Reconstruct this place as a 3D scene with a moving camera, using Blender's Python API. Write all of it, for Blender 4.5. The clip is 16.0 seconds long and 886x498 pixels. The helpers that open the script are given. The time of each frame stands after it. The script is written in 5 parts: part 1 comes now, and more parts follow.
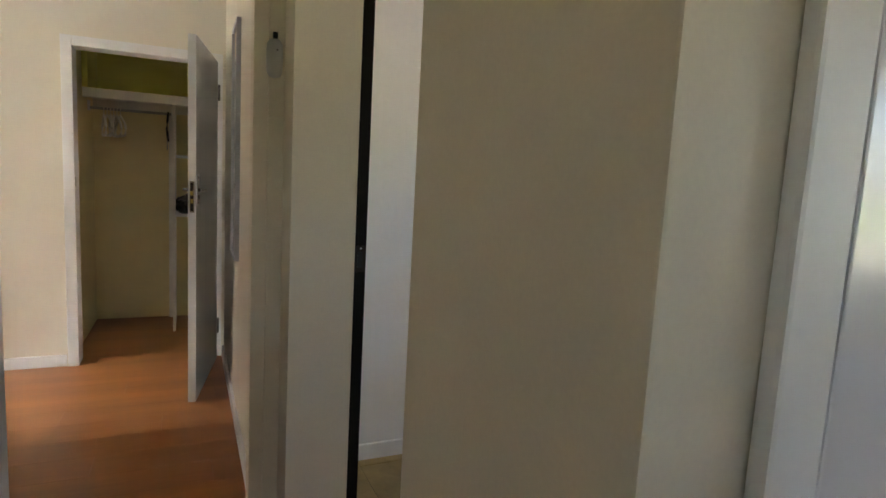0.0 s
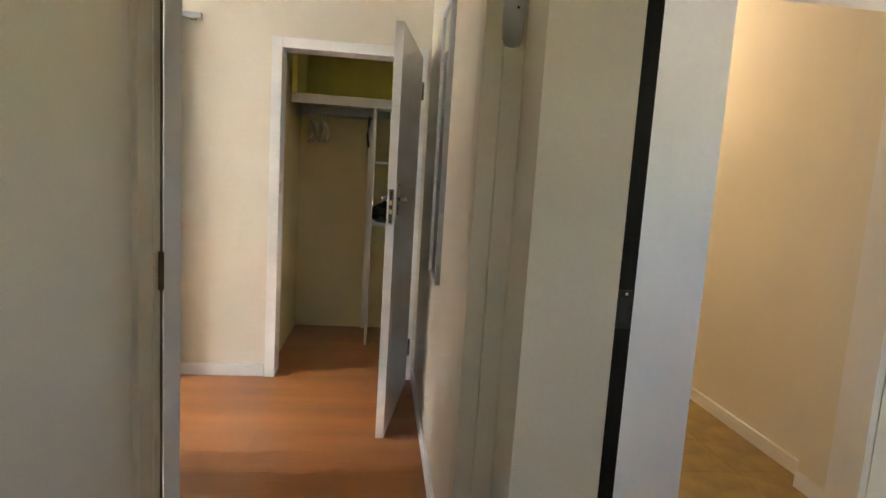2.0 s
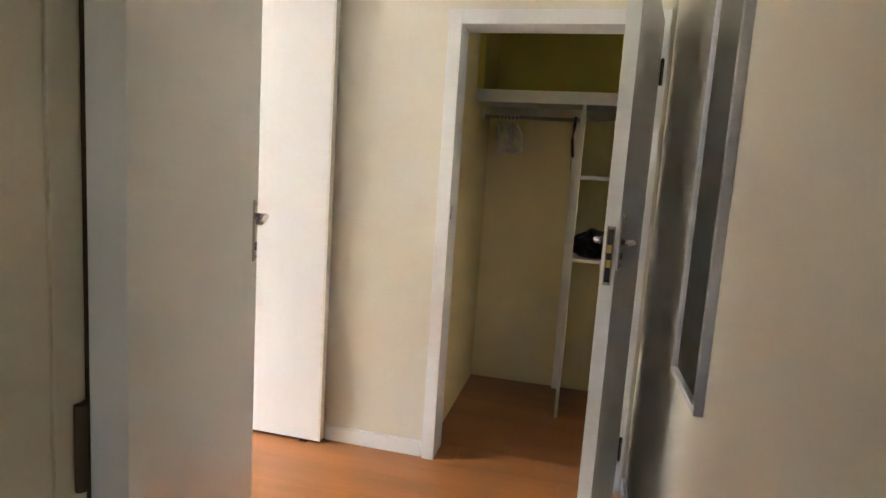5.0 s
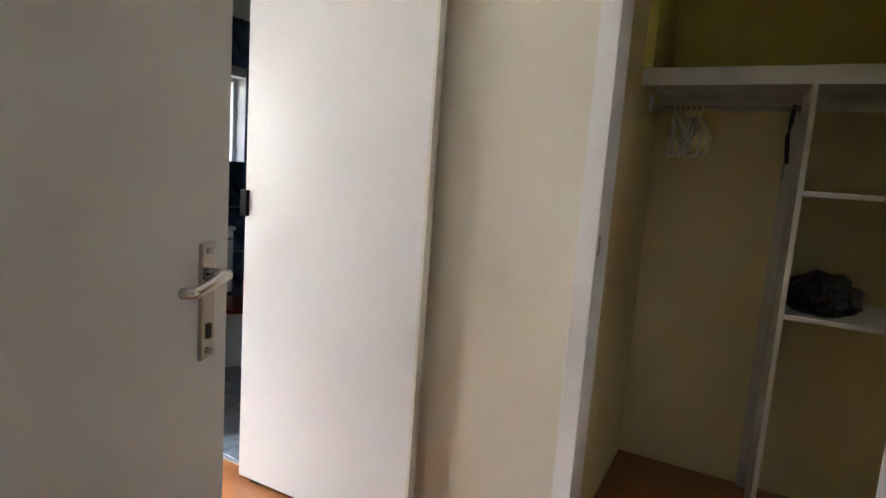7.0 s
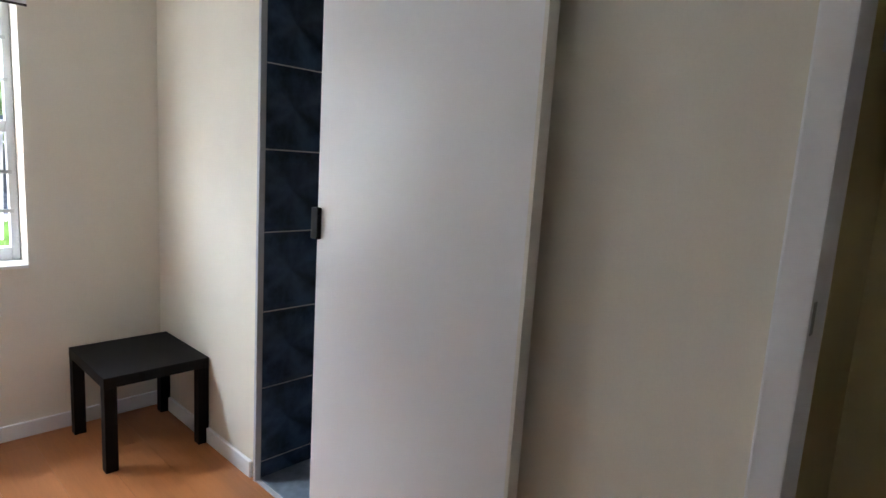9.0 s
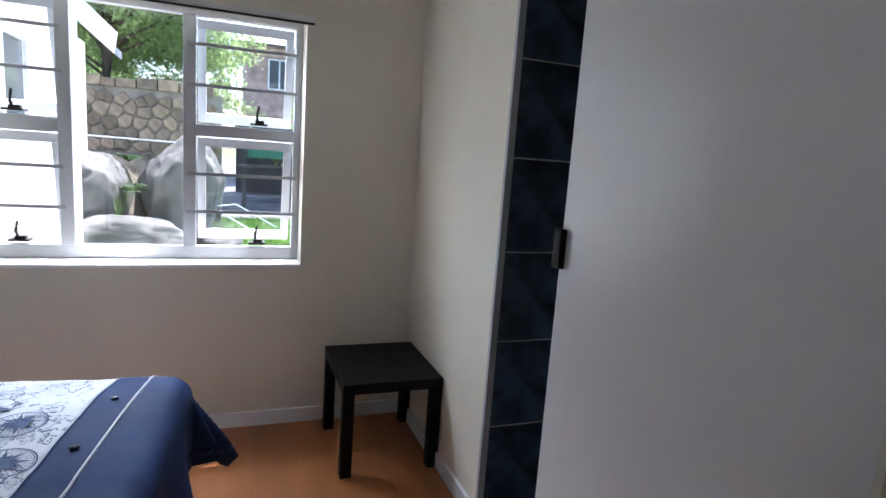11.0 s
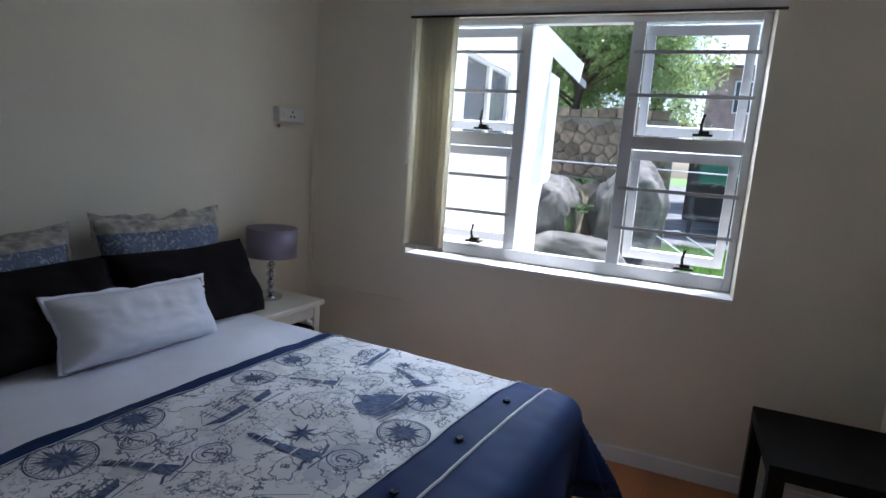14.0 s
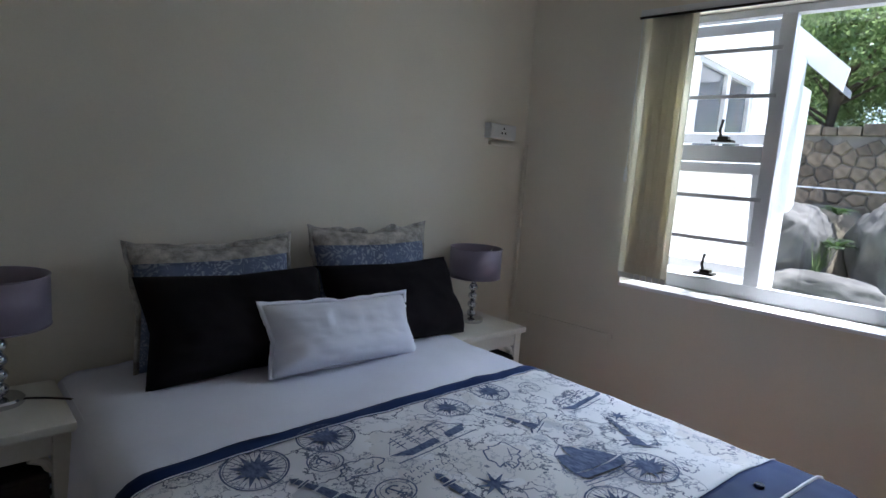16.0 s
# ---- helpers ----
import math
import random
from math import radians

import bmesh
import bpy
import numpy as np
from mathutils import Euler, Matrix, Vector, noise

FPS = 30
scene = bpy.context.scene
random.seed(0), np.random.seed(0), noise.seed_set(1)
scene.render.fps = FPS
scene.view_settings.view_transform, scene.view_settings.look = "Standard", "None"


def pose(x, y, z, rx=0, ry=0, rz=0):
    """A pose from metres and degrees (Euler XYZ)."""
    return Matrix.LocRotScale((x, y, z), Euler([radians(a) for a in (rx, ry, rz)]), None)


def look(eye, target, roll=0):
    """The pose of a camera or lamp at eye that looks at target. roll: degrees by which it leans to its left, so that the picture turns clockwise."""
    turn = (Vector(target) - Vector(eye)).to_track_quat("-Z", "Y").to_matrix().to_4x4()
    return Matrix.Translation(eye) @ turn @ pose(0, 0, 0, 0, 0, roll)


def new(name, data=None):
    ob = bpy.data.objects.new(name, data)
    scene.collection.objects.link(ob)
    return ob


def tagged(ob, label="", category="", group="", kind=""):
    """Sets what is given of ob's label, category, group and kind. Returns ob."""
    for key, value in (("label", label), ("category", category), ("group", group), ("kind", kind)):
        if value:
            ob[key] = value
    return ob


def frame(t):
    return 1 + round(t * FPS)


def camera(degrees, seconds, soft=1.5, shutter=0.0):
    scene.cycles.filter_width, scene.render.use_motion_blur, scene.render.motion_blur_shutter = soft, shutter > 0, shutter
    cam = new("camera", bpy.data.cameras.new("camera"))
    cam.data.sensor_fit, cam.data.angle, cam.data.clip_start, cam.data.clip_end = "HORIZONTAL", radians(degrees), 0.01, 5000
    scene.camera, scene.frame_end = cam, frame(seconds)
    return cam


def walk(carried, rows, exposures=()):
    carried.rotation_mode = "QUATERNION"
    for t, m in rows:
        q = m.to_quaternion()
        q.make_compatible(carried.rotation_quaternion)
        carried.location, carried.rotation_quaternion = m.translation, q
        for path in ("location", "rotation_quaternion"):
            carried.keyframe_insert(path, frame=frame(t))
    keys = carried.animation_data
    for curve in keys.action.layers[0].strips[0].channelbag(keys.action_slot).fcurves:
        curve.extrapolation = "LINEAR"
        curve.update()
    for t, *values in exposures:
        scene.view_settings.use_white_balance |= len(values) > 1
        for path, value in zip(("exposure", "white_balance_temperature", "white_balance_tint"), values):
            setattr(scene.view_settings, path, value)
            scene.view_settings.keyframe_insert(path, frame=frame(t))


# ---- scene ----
cam = camera(75.8, 16.0)
PATH = [
    (0, (0.34, -1.194, 1.314), (1.159, 0.614, 1.073), 3.1),
    (0.5, (0.343, -1.048, 1.322), (1.01, 0.821, 1.075), 3.3),
    (1, (0.347, -0.892, 1.305), (0.857, 1.026, 1.062), 3.4),
    (1.5, (0.337, -0.741, 1.311), (0.69, 1.212, 1.063), 3.4),
    (2, (0.311, -0.548, 1.304), (0.538, 1.423, 1.055), 3.6),
    (2.5, (0.296, -0.39, 1.306), (0.424, 1.591, 1.061), 3.7),
    (3, (0.289, -0.218, 1.308), (0.325, 1.767, 1.064), 3.8),
    (3.5, (0.288, -0.038, 1.32), (0.212, 1.946, 1.073), 3.6),
    (4, (0.29, 0.121, 1.327), (0.084, 2.094, 1.078), 3.6),
    (6.5, (0.151, 1.076, 1.366), (-0.656, 2.887, 1.102), 4.0),
    (7, (0.086, 1.26, 1.364), (-0.837, 3.015, 1.101), 4.1),
    (7.5, (0.018, 1.412, 1.359), (-0.989, 3.12, 1.096), 4.2),
    (8, (-0.023, 1.545, 1.385), (-1.112, 3.2, 1.107), 3.9),
    (10.5, (-0.326, 2.077, 1.422), (-2.071, 3.001, 1.11), 4.0),
    (11, (-0.407, 2.088, 1.407), (-2.252, 2.791, 1.09), 4.1),
    (11.5, (-0.457, 2.137, 1.399), (-2.382, 2.574, 1.077), 4.1),
    (12, (-0.473, 2.203, 1.394), (-2.439, 2.372, 1.066), 4.1),
    (12.5, (-0.503, 2.246, 1.392), (-2.471, 2.143, 1.051), 3.9),
    (13, (-0.53, 2.261, 1.376), (-2.468, 1.906, 1.035), 4.1),
    (13.5, (-0.581, 2.23, 1.361), (-2.468, 1.664, 1.019), 4.1),
    (14, (-0.663, 2.171, 1.343), (-2.489, 1.424, 1.013), 4.2),
    (14.5, (-0.727, 2.122, 1.338), (-2.474, 1.203, 1.013), 4.2),
    (15, (-0.775, 2.086, 1.321), (-2.418, 0.991, 1.007), 4.0),
    (15.5, (-0.811, 2.057, 1.309), (-2.353, 0.821, 1.002), 4.0),
    (16, (-0.834, 2.039, 1.293), (-2.287, 0.695, 1.006), 4.1),
]
walk(cam, [(t, look(eye, target, roll)) for t, eye, target, roll in PATH],
     [(0, 4.0, 7000, 13), (1, 4.4, 6950, 13), (4, 4.4, 6800, 12), (6.5, 3.9, 6550, 13), (8, 3.22, 6100, 13), (10.5, 2.05, 5700, 14), (12, 1.42, 5550, 14), (14, 1.12, 5550, 13), (16, 1.16, 5550, 12)])

# ---- light ----
SUN_AZ, SUN_EL = 148.0, 65.5          # heading of the sun, counter-clockwise from +x, and its height
world = bpy.data.worlds.new("world")
scene.world = world
world.use_nodes = True
wn = world.node_tree
sky = wn.nodes.new("ShaderNodeTexSky")
sky.sky_type = "NISHITA"
sky.sun_disc = False
sky.sun_elevation = radians(SUN_EL)
sky.sun_rotation = radians(90.0 - SUN_AZ)
sky.dust_density = 2.0
wn.links.new(sky.outputs[0], wn.nodes["Background"].inputs[0])
wn.nodes["Background"].inputs[1].default_value = 0.15
sun = new("sun", bpy.data.lights.new("sun", "SUN"))
sun.data.energy, sun.data.angle, sun.data.color = 5.0, radians(0.5), (1.0, 0.95, 0.87)
sun_dir = Vector((math.cos(radians(SUN_AZ)) * math.cos(radians(SUN_EL)), math.sin(radians(SUN_AZ)) * math.cos(radians(SUN_EL)), math.sin(radians(SUN_EL))))
sun.matrix_world = look(sun_dir * 30, (0, 0, 0))


def daylight_fill(name, place, target, w, h, power, colour=(0.84, 0.93, 1.0)):
    """An added area lamp, out of view, that stands in for the daylight at an opening."""
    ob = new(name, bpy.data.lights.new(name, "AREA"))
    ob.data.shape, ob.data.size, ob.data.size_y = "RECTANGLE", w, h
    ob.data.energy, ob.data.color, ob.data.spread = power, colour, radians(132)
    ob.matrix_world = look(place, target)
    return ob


# Added above the window head to brighten the room beyond the sky's light.
daylight_fill("window_fill", (-3.95, 1.68, 2.36), (-0.6, 1.9, 1.1), 1.9, 0.34, 18.5)
# Upward fill below the sill, standing for light bounced off sunlit paving.
daylight_fill("window_fill", (-4.05, 1.66, 0.42), (-1.2, 1.75, 2.3), 1.9, 0.36, 3.0, (1.0, 0.97, 0.92))


# ---- materials ----
def mat(name, base, rough=0.6, metal=0.0, vary=0.08, scale=6.0, fine=90.0, bump=0.05, stretch=(1, 1, 1), coat=0.0, rnd=0.0, second=None):
    """Colour with large stains and fine grain, bump and uneven gloss, in object metres."""
    m = bpy.data.materials.new(name)
    m.use_nodes = True
    nt = m.node_tree
    N, L = nt.nodes.new, nt.links.new
    b = nt.nodes["Principled BSDF"]
    co = N("ShaderNodeTexCoord")
    mp = N("ShaderNodeMapping")
    mp.inputs["Scale"].default_value = stretch
    L(co.outputs["Object"], mp.inputs[0])
    big, small = N("ShaderNodeTexNoise"), N("ShaderNodeTexNoise")
    big.inputs["Scale"].default_value, big.inputs["Detail"].default_value = scale, 4
    small.inputs["Scale"].default_value, small.inputs["Detail"].default_value = fine, 3
    L(mp.outputs[0], big.inputs[0])
    L(mp.outputs[0], small.inputs[0])
    mix = N("ShaderNodeMix")
    mix.data_type = "RGBA"
    dark = second or tuple(c * (1 - 2.2 * vary) for c in base)
    mix.inputs["A"].default_value = (*dark, 1)
    mix.inputs["B"].default_value = (*[min(1, c * (1 + vary)) for c in base], 1)
    ramp = N("ShaderNodeMapRange")
    ramp.inputs["From Min"].default_value, ramp.inputs["From Max"].default_value = 0.3, 0.7
    add = N("ShaderNodeMath")
    add.operation = "MULTIPLY_ADD"
    add.inputs[1].default_value = 0.3
    L(small.outputs[0], add.inputs[0])
    L(big.outputs[0], add.inputs[2])
    sub = N("ShaderNodeMath")
    sub.operation = "SUBTRACT"
    sub.inputs[1].default_value = 0.15
    L(add.outputs[0], sub.inputs[0])
    L(sub.outputs[0], ramp.inputs[0])
    L(ramp.outputs[0], mix.inputs["Factor"])
    out = mix.outputs["Result"]
    if rnd:
        info, hsv, mr = N("ShaderNodeObjectInfo"), N("ShaderNodeHueSaturation"), N("ShaderNodeMapRange")
        mr.inputs["To Min"].default_value, mr.inputs["To Max"].default_value = 1 - rnd, 1 + rnd
        L(info.outputs["Random"], mr.inputs[0])
        L(mr.outputs[0], hsv.inputs["Value"])
        L(out, hsv.inputs["Color"])
        out = hsv.outputs[0]
    L(out, b.inputs["Base Color"])
    b.inputs["Metallic"].default_value = metal
    rr = N("ShaderNodeMapRange")
    rr.inputs["To Min"].default_value, rr.inputs["To Max"].default_value = max(0.02, rough - 0.03), min(1, rough + 0.03)
    L(big.outputs[0], rr.inputs[0])
    L(rr.outputs[0], b.inputs["Roughness"])
    if bump:
        bp = N("ShaderNodeBump")
        bp.inputs["Strength"].default_value, bp.inputs["Distance"].default_value = bump, 0.004
        L(add.outputs[0], bp.inputs["Height"])
        L(bp.outputs[0], b.inputs["Normal"])
    b.inputs["Coat Weight"].default_value = coat
    return m


def thin(name, base, through_c, share=0.5, rough=0.7, vary=0.2, scale=4.0):
    """A thin sheet that lets some light through, as cloth or a leaf does."""
    m = mat(name, base, rough, vary=vary, scale=scale, fine=60, bump=0.0)
    nt = m.node_tree
    tr, mx = nt.nodes.new("ShaderNodeBsdfTranslucent"), nt.nodes.new("ShaderNodeMixShader")
    tr.inputs[0].default_value = (*through_c, 1)
    mx.inputs[0].default_value = share
    out = nt.nodes["Material Output"].inputs[0]
    nt.links.new(nt.nodes["Principled BSDF"].outputs[0], mx.inputs[1])
    nt.links.new(tr.outputs[0], mx.inputs[2])
    nt.links.new(mx.outputs[0], out)
    return m


def glass(name, tint=(1, 1, 1)):
    m = bpy.data.materials.new(name)
    m.use_nodes = True
    b = m.node_tree.nodes["Principled BSDF"]
    b.inputs["Base Color"].default_value = (*tint, 1)
    b.inputs["Transmission Weight"].default_value = 1.0
    b.inputs["Roughness"].default_value = 0.0
    b.inputs["IOR"].default_value = 1.45
    return m


def lit(name, colour, power):
    m = bpy.data.materials.new(name)
    m.use_nodes = True
    b = m.node_tree.nodes["Principled BSDF"]
    b.inputs["Emission Color"].default_value = (*colour, 1)
    b.inputs["Emission Strength"].default_value = power
    return m


PAINT = mat("cream wall paint", (0.84, 0.79, 0.665), 0.55, vary=0.03, scale=1.6, fine=160, bump=0.12)
YELLOW = mat("mustard wall paint", (0.90, 0.78, 0.19), 0.6, vary=0.04, scale=2, fine=150, bump=0.10)
# Same cream as PAINT, with the hall's dimmer, warmer light put into the colour.
HALLTONE = mat("cream paint toned for hall light", (0.78, 0.715, 0.575), 0.55, vary=0.04, scale=1.4, fine=160, bump=0.12)
STRAW = mat("pale straw wall paint", (0.86, 0.74, 0.40), 0.6, vary=0.04, scale=2, fine=150, bump=0.10)
WHITE = mat("white gloss paint", (0.90, 0.90, 0.89), 0.42, vary=0.02, scale=3, fine=60, bump=0.04)
DOORWHITE = mat("satin white door paint", (0.82, 0.82, 0.81), 0.30, vary=0.004, scale=1.2, fine=140, bump=0.03)
DOORGLOSS = mat("white gloss door paint", (0.80, 0.80, 0.83), 0.24, vary=0.01, scale=2, fine=40, bump=0.02)
CEIL = mat("matt white ceiling", (0.89, 0.885, 0.86), 0.8, vary=0.02, bump=0.05)
PLANK = mat("orange cherry laminate", (0.43, 0.163, 0.053), 0.34, vary=0.10, scale=2.2, fine=30, bump=0.015, stretch=(0.25, 3.0, 1), coat=0.06, rnd=0.07)
JOINT = mat("dark joint filler", (0.10, 0.045, 0.02), 0.7)
OLIVETILE = mat("ochre ceramic floor tile", (0.36, 0.245, 0.085), 0.35, vary=0.14, scale=7, fine=40, rnd=0.06)
OCHREGROUT = mat("ochre stained grout", (0.33, 0.225, 0.08), 0.7, vary=0.15)
GROUT = mat("pale grey grout", (0.55, 0.56, 0.58), 0.8)
BLUETILE = mat("navy marbled wall tile", (0.055, 0.095, 0.165), 0.24, vary=0.1, scale=9, fine=30, bump=0.02, rnd=0.12, second=(0.016, 0.028, 0.055))
GREYTILE = mat("blue grey marbled floor tile", (0.26, 0.31, 0.36), 0.25, vary=0.16, scale=8, fine=30, rnd=0.08)
CHROME = mat("polished chrome", (0.62, 0.62, 0.64), 0.12, metal=1.0, vary=0.02, bump=0.0)
STEEL = mat("dull zinc plated steel", (0.42, 0.41, 0.39), 0.4, metal=1.0, vary=0.08)
BRASS = mat("worn brass", (0.62, 0.46, 0.14), 0.3, metal=1.0, vary=0.1)
SATIN = mat("satin nickel", (0.46, 0.43, 0.40), 0.14, metal=1.0, vary=0.05)
DARKMETAL = mat("dark bronze metal", (0.035, 0.028, 0.022), 0.4, metal=0.6, vary=0.15)
DARKSTRIP = mat("dark stained timber", (0.014, 0.010, 0.008), 0.6, vary=0.25, scale=8, stretch=(1, 1, 0.1))
DARKSTRIP.node_tree.nodes["Principled BSDF"].inputs["Specular IOR Level"].default_value = 0.2
BLACKWOOD = mat("black brown wood lacquer", (0.006, 0.005, 0.005), 0.5, vary=0.15, scale=10)
BLACKWOOD.node_tree.nodes["Principled BSDF"].inputs["Specular IOR Level"].default_value = 0.15
BLACKPLASTIC = mat("black plastic", (0.012, 0.012, 0.014), 0.35, vary=0.1)
BAGPLASTIC = mat("crinkled black bag film", (0.010, 0.013, 0.020), 0.16, vary=0.1, bump=0.5, scale=25)
MIRROR = mat("mirror silver", (0.86, 0.87, 0.87), 0.02, metal=1.0, vary=0.0, bump=0.0)
ALU = mat("white coated aluminium", (0.50, 0.51, 0.53), 0.35, vary=0.03)
BARSTEEL = mat("grey painted bar", (0.38, 0.38, 0.39), 0.4, vary=0.05)
PLASTICWHITE = mat("off white plastic", (0.82, 0.82, 0.80), 0.35, vary=0.02, bump=0.0)
HANGER = mat("ivory hanger plastic", (0.80, 0.76, 0.64), 0.35, vary=0.04)
NAVY = mat("navy cotton satin", (0.011, 0.033, 0.125), 0.7, vary=0.12, scale=5, fine=420, bump=0.12)
NAVY.node_tree.nodes["Principled BSDF"].inputs["Specular IOR Level"].default_value = 0.25
BUTTON = mat("glossy navy plastic", (0.008, 0.016, 0.05), 0.12, vary=0.05, bump=0.0)
SHEET = mat("white cotton", (0.81, 0.82, 0.91), 0.8, vary=0.03, scale=5, fine=300, bump=0.15)
BLACKCLOTH = mat("black cotton", (0.013, 0.010, 0.012), 0.95, vary=0.15, scale=6, fine=300, bump=0.15)
BLACKCLOTH.node_tree.nodes["Principled BSDF"].inputs["Specular IOR Level"].default_value = 0.15
INK = mat("navy textile ink", (0.018, 0.036, 0.105), 0.8, vary=0.3, scale=120, fine=320, stretch=(1, 0.45, 1), second=(0.16, 0.20, 0.32))
INKLIGHT = mat("faded blue textile ink", (0.20, 0.24, 0.34), 0.85, vary=0.2, scale=40, fine=300)
PIPING = mat("white cord", (0.72, 0.74, 0.80), 0.7)
FRILL = mat("oatmeal lace cotton", (0.50, 0.47, 0.42), 0.9, vary=0.25, scale=30, fine=220, bump=0.3)
SHADECLOTH = mat("mauve satin shade", (0.30, 0.26, 0.33), 0.33, vary=0.05, scale=4, fine=350, bump=0.05, stretch=(1, 1, 0.15))
SHADEIN = mat("white shade lining", (0.6, 0.58, 0.56), 0.8)
NSPAINT = mat("ivory painted wood", (0.78, 0.75, 0.66), 0.4, vary=0.04, scale=6)
BASKET = mat("dark woven fibre", (0.020, 0.014, 0.010), 0.7, vary=0.3, scale=20, fine=90, stretch=(1, 1, 6), bump=0.5)
BEDBASE = mat("beige divan cloth", (0.42, 0.33, 0.25), 0.85, vary=0.1, fine=250)
BLINDCLOTH = thin("cream blind fabric", (0.86, 0.83, 0.73), (0.93, 0.90, 0.78), 0.5, 0.75, 0.02, 8.0)
PORCELAIN = mat("white porcelain", (0.72, 0.74, 0.78), 0.12, vary=0.02, bump=0.0)
SEATWOOD = mat("mahogany seat", (0.16, 0.035, 0.018), 0.25, vary=0.2, stretch=(1, 5, 1))
GLASS = glass("clear pane")
RENDERWHITE = mat("white plaster", (0.80, 0.80, 0.79), 0.7, vary=0.03, bump=0.1)
SOFFIT = mat("grey soffit board", (0.16, 0.17, 0.20), 0.7)
ROOF = mat("grey roof sheet", (0.18, 0.18, 0.19), 0.5)
STONE = mat("fieldstone", (0.27, 0.205, 0.14), 0.88, vary=0.25, scale=7, fine=60, bump=0.5, rnd=0.42)
MORTAR = mat("grey mortar", (0.26, 0.235, 0.20), 0.9, vary=0.2)
BOULDER = mat("weathered granite", (0.16, 0.152, 0.14), 0.95, vary=0.3, scale=3.2, fine=22, bump=1.0, second=(0.072, 0.069, 0.064))
GRASS = mat("lawn", (0.15, 0.27, 0.055), 0.9, vary=0.35, scale=3, fine=40, bump=0.6)
FERNLEAF = thin("dark fern leaf", (0.045, 0.085, 0.03), (0.10, 0.18, 0.05), 0.3, 0.5, 0.3, 6.0)
LEAF = thin("green leaf", (0.15, 0.225, 0.09), (0.38, 0.50, 0.20), 0.45, 0.5, 0.3, 1.6)
LEAFLIGHT = thin("pale green leaf", (0.22, 0.30, 0.13), (0.46, 0.56, 0.24), 0.45, 0.5, 0.3, 1.6)
BARK = mat("grey brown bark", (0.12, 0.085, 0.06), 0.9, vary=0.3, stretch=(1, 1, 0.3), bump=0.8)
BRICK = mat("red brown brick", (0.50, 0.35, 0.29), 0.85, vary=0.2, scale=3, fine=60)
SLATE = mat("dark sheet metal", (0.07, 0.075, 0.085), 0.5, vary=0.15)
# Dark brown that stands for shade in a door's hinge gap.
GAPSHADE = mat("dark brown gap shade", (0.11, 0.07, 0.032), 0.75, vary=0.25, scale=6, stretch=(1, 1, 0.15))
GREENBIN = mat("green plastic", (0.02, 0.16, 0.10), 0.45, vary=0.1)
# Pale surface for added ground that bounces sunlight indoors.
BOUNCEPAVING = mat("pale bounce concrete", (0.54, 0.49, 0.42), 0.85, vary=0.15, scale=2)


def print_cloth():
    """White cotton with a fine printed net of coast lines and faint tan patches."""
    m = mat("map print cotton", (0.82, 0.82, 0.84), 0.8, vary=0.04, scale=5, fine=300, bump=0.12)
    nt = m.node_tree
    N, L = nt.nodes.new, nt.links.new
    b = nt.nodes["Principled BSDF"]
    old = b.inputs["Base Color"].links[0].from_socket
    co = N("ShaderNodeTexCoord")

    def contour(scale, level, width, seed):
        mp, n, s, a, c = N("ShaderNodeMapping"), N("ShaderNodeTexNoise"), N("ShaderNodeMath"), N("ShaderNodeMath"), N("ShaderNodeMath")
        mp.inputs["Location"].default_value = (seed, seed * 0.7, 0)
        L(co.outputs["Object"], mp.inputs[0])
        n.inputs["Scale"].default_value, n.inputs["Detail"].default_value, n.inputs["Roughness"].default_value = scale, 6, 0.6
        L(mp.outputs[0], n.inputs[0])
        s.operation, s.inputs[1].default_value = "SUBTRACT", level
        a.operation = "ABSOLUTE"
        c.operation, c.inputs[1].default_value = "LESS_THAN", width
        L(n.outputs[0], s.inputs[0])
        L(s.outputs[0], a.inputs[0])
        L(a.outputs[0], c.inputs[0])
        return c.outputs[0]

    def over(below, mask, colour, amount):
        k, x = N("ShaderNodeMath"), N("ShaderNodeMix")
        k.operation, k.inputs[1].default_value = "MULTIPLY", amount
        L(mask, k.inputs[0])
        x.data_type = "RGBA"
        L(k.outputs[0], x.inputs["Factor"])
        L(below, x.inputs["A"])
        x.inputs["B"].default_value = (*colour, 1)
        return x.outputs["Result"]
    c = over(old, contour(2.6, 0.62, 0.10, 3.0), (0.55, 0.51, 0.47), 0.32)
    c = over(c, contour(6.0, 0.66, 0.06, 5.0), (0.30, 0.34, 0.43), 0.40)
    c = over(c, contour(4.0, 0.50, 0.006, 1.0), (0.07, 0.09, 0.16), 0.9)
    c = over(c, contour(5.5, 0.60, 0.006, 7.0), (0.12, 0.15, 0.24), 0.8)
    c = over(c, contour(9.0, 0.52, 0.007, 11.0), (0.20, 0.23, 0.31), 0.5)
    c = over(c, contour(7.0, 0.40, 0.006, 17.0), (0.12, 0.15, 0.24), 0.7)
    L(c, b.inputs["Base Color"])
    return m


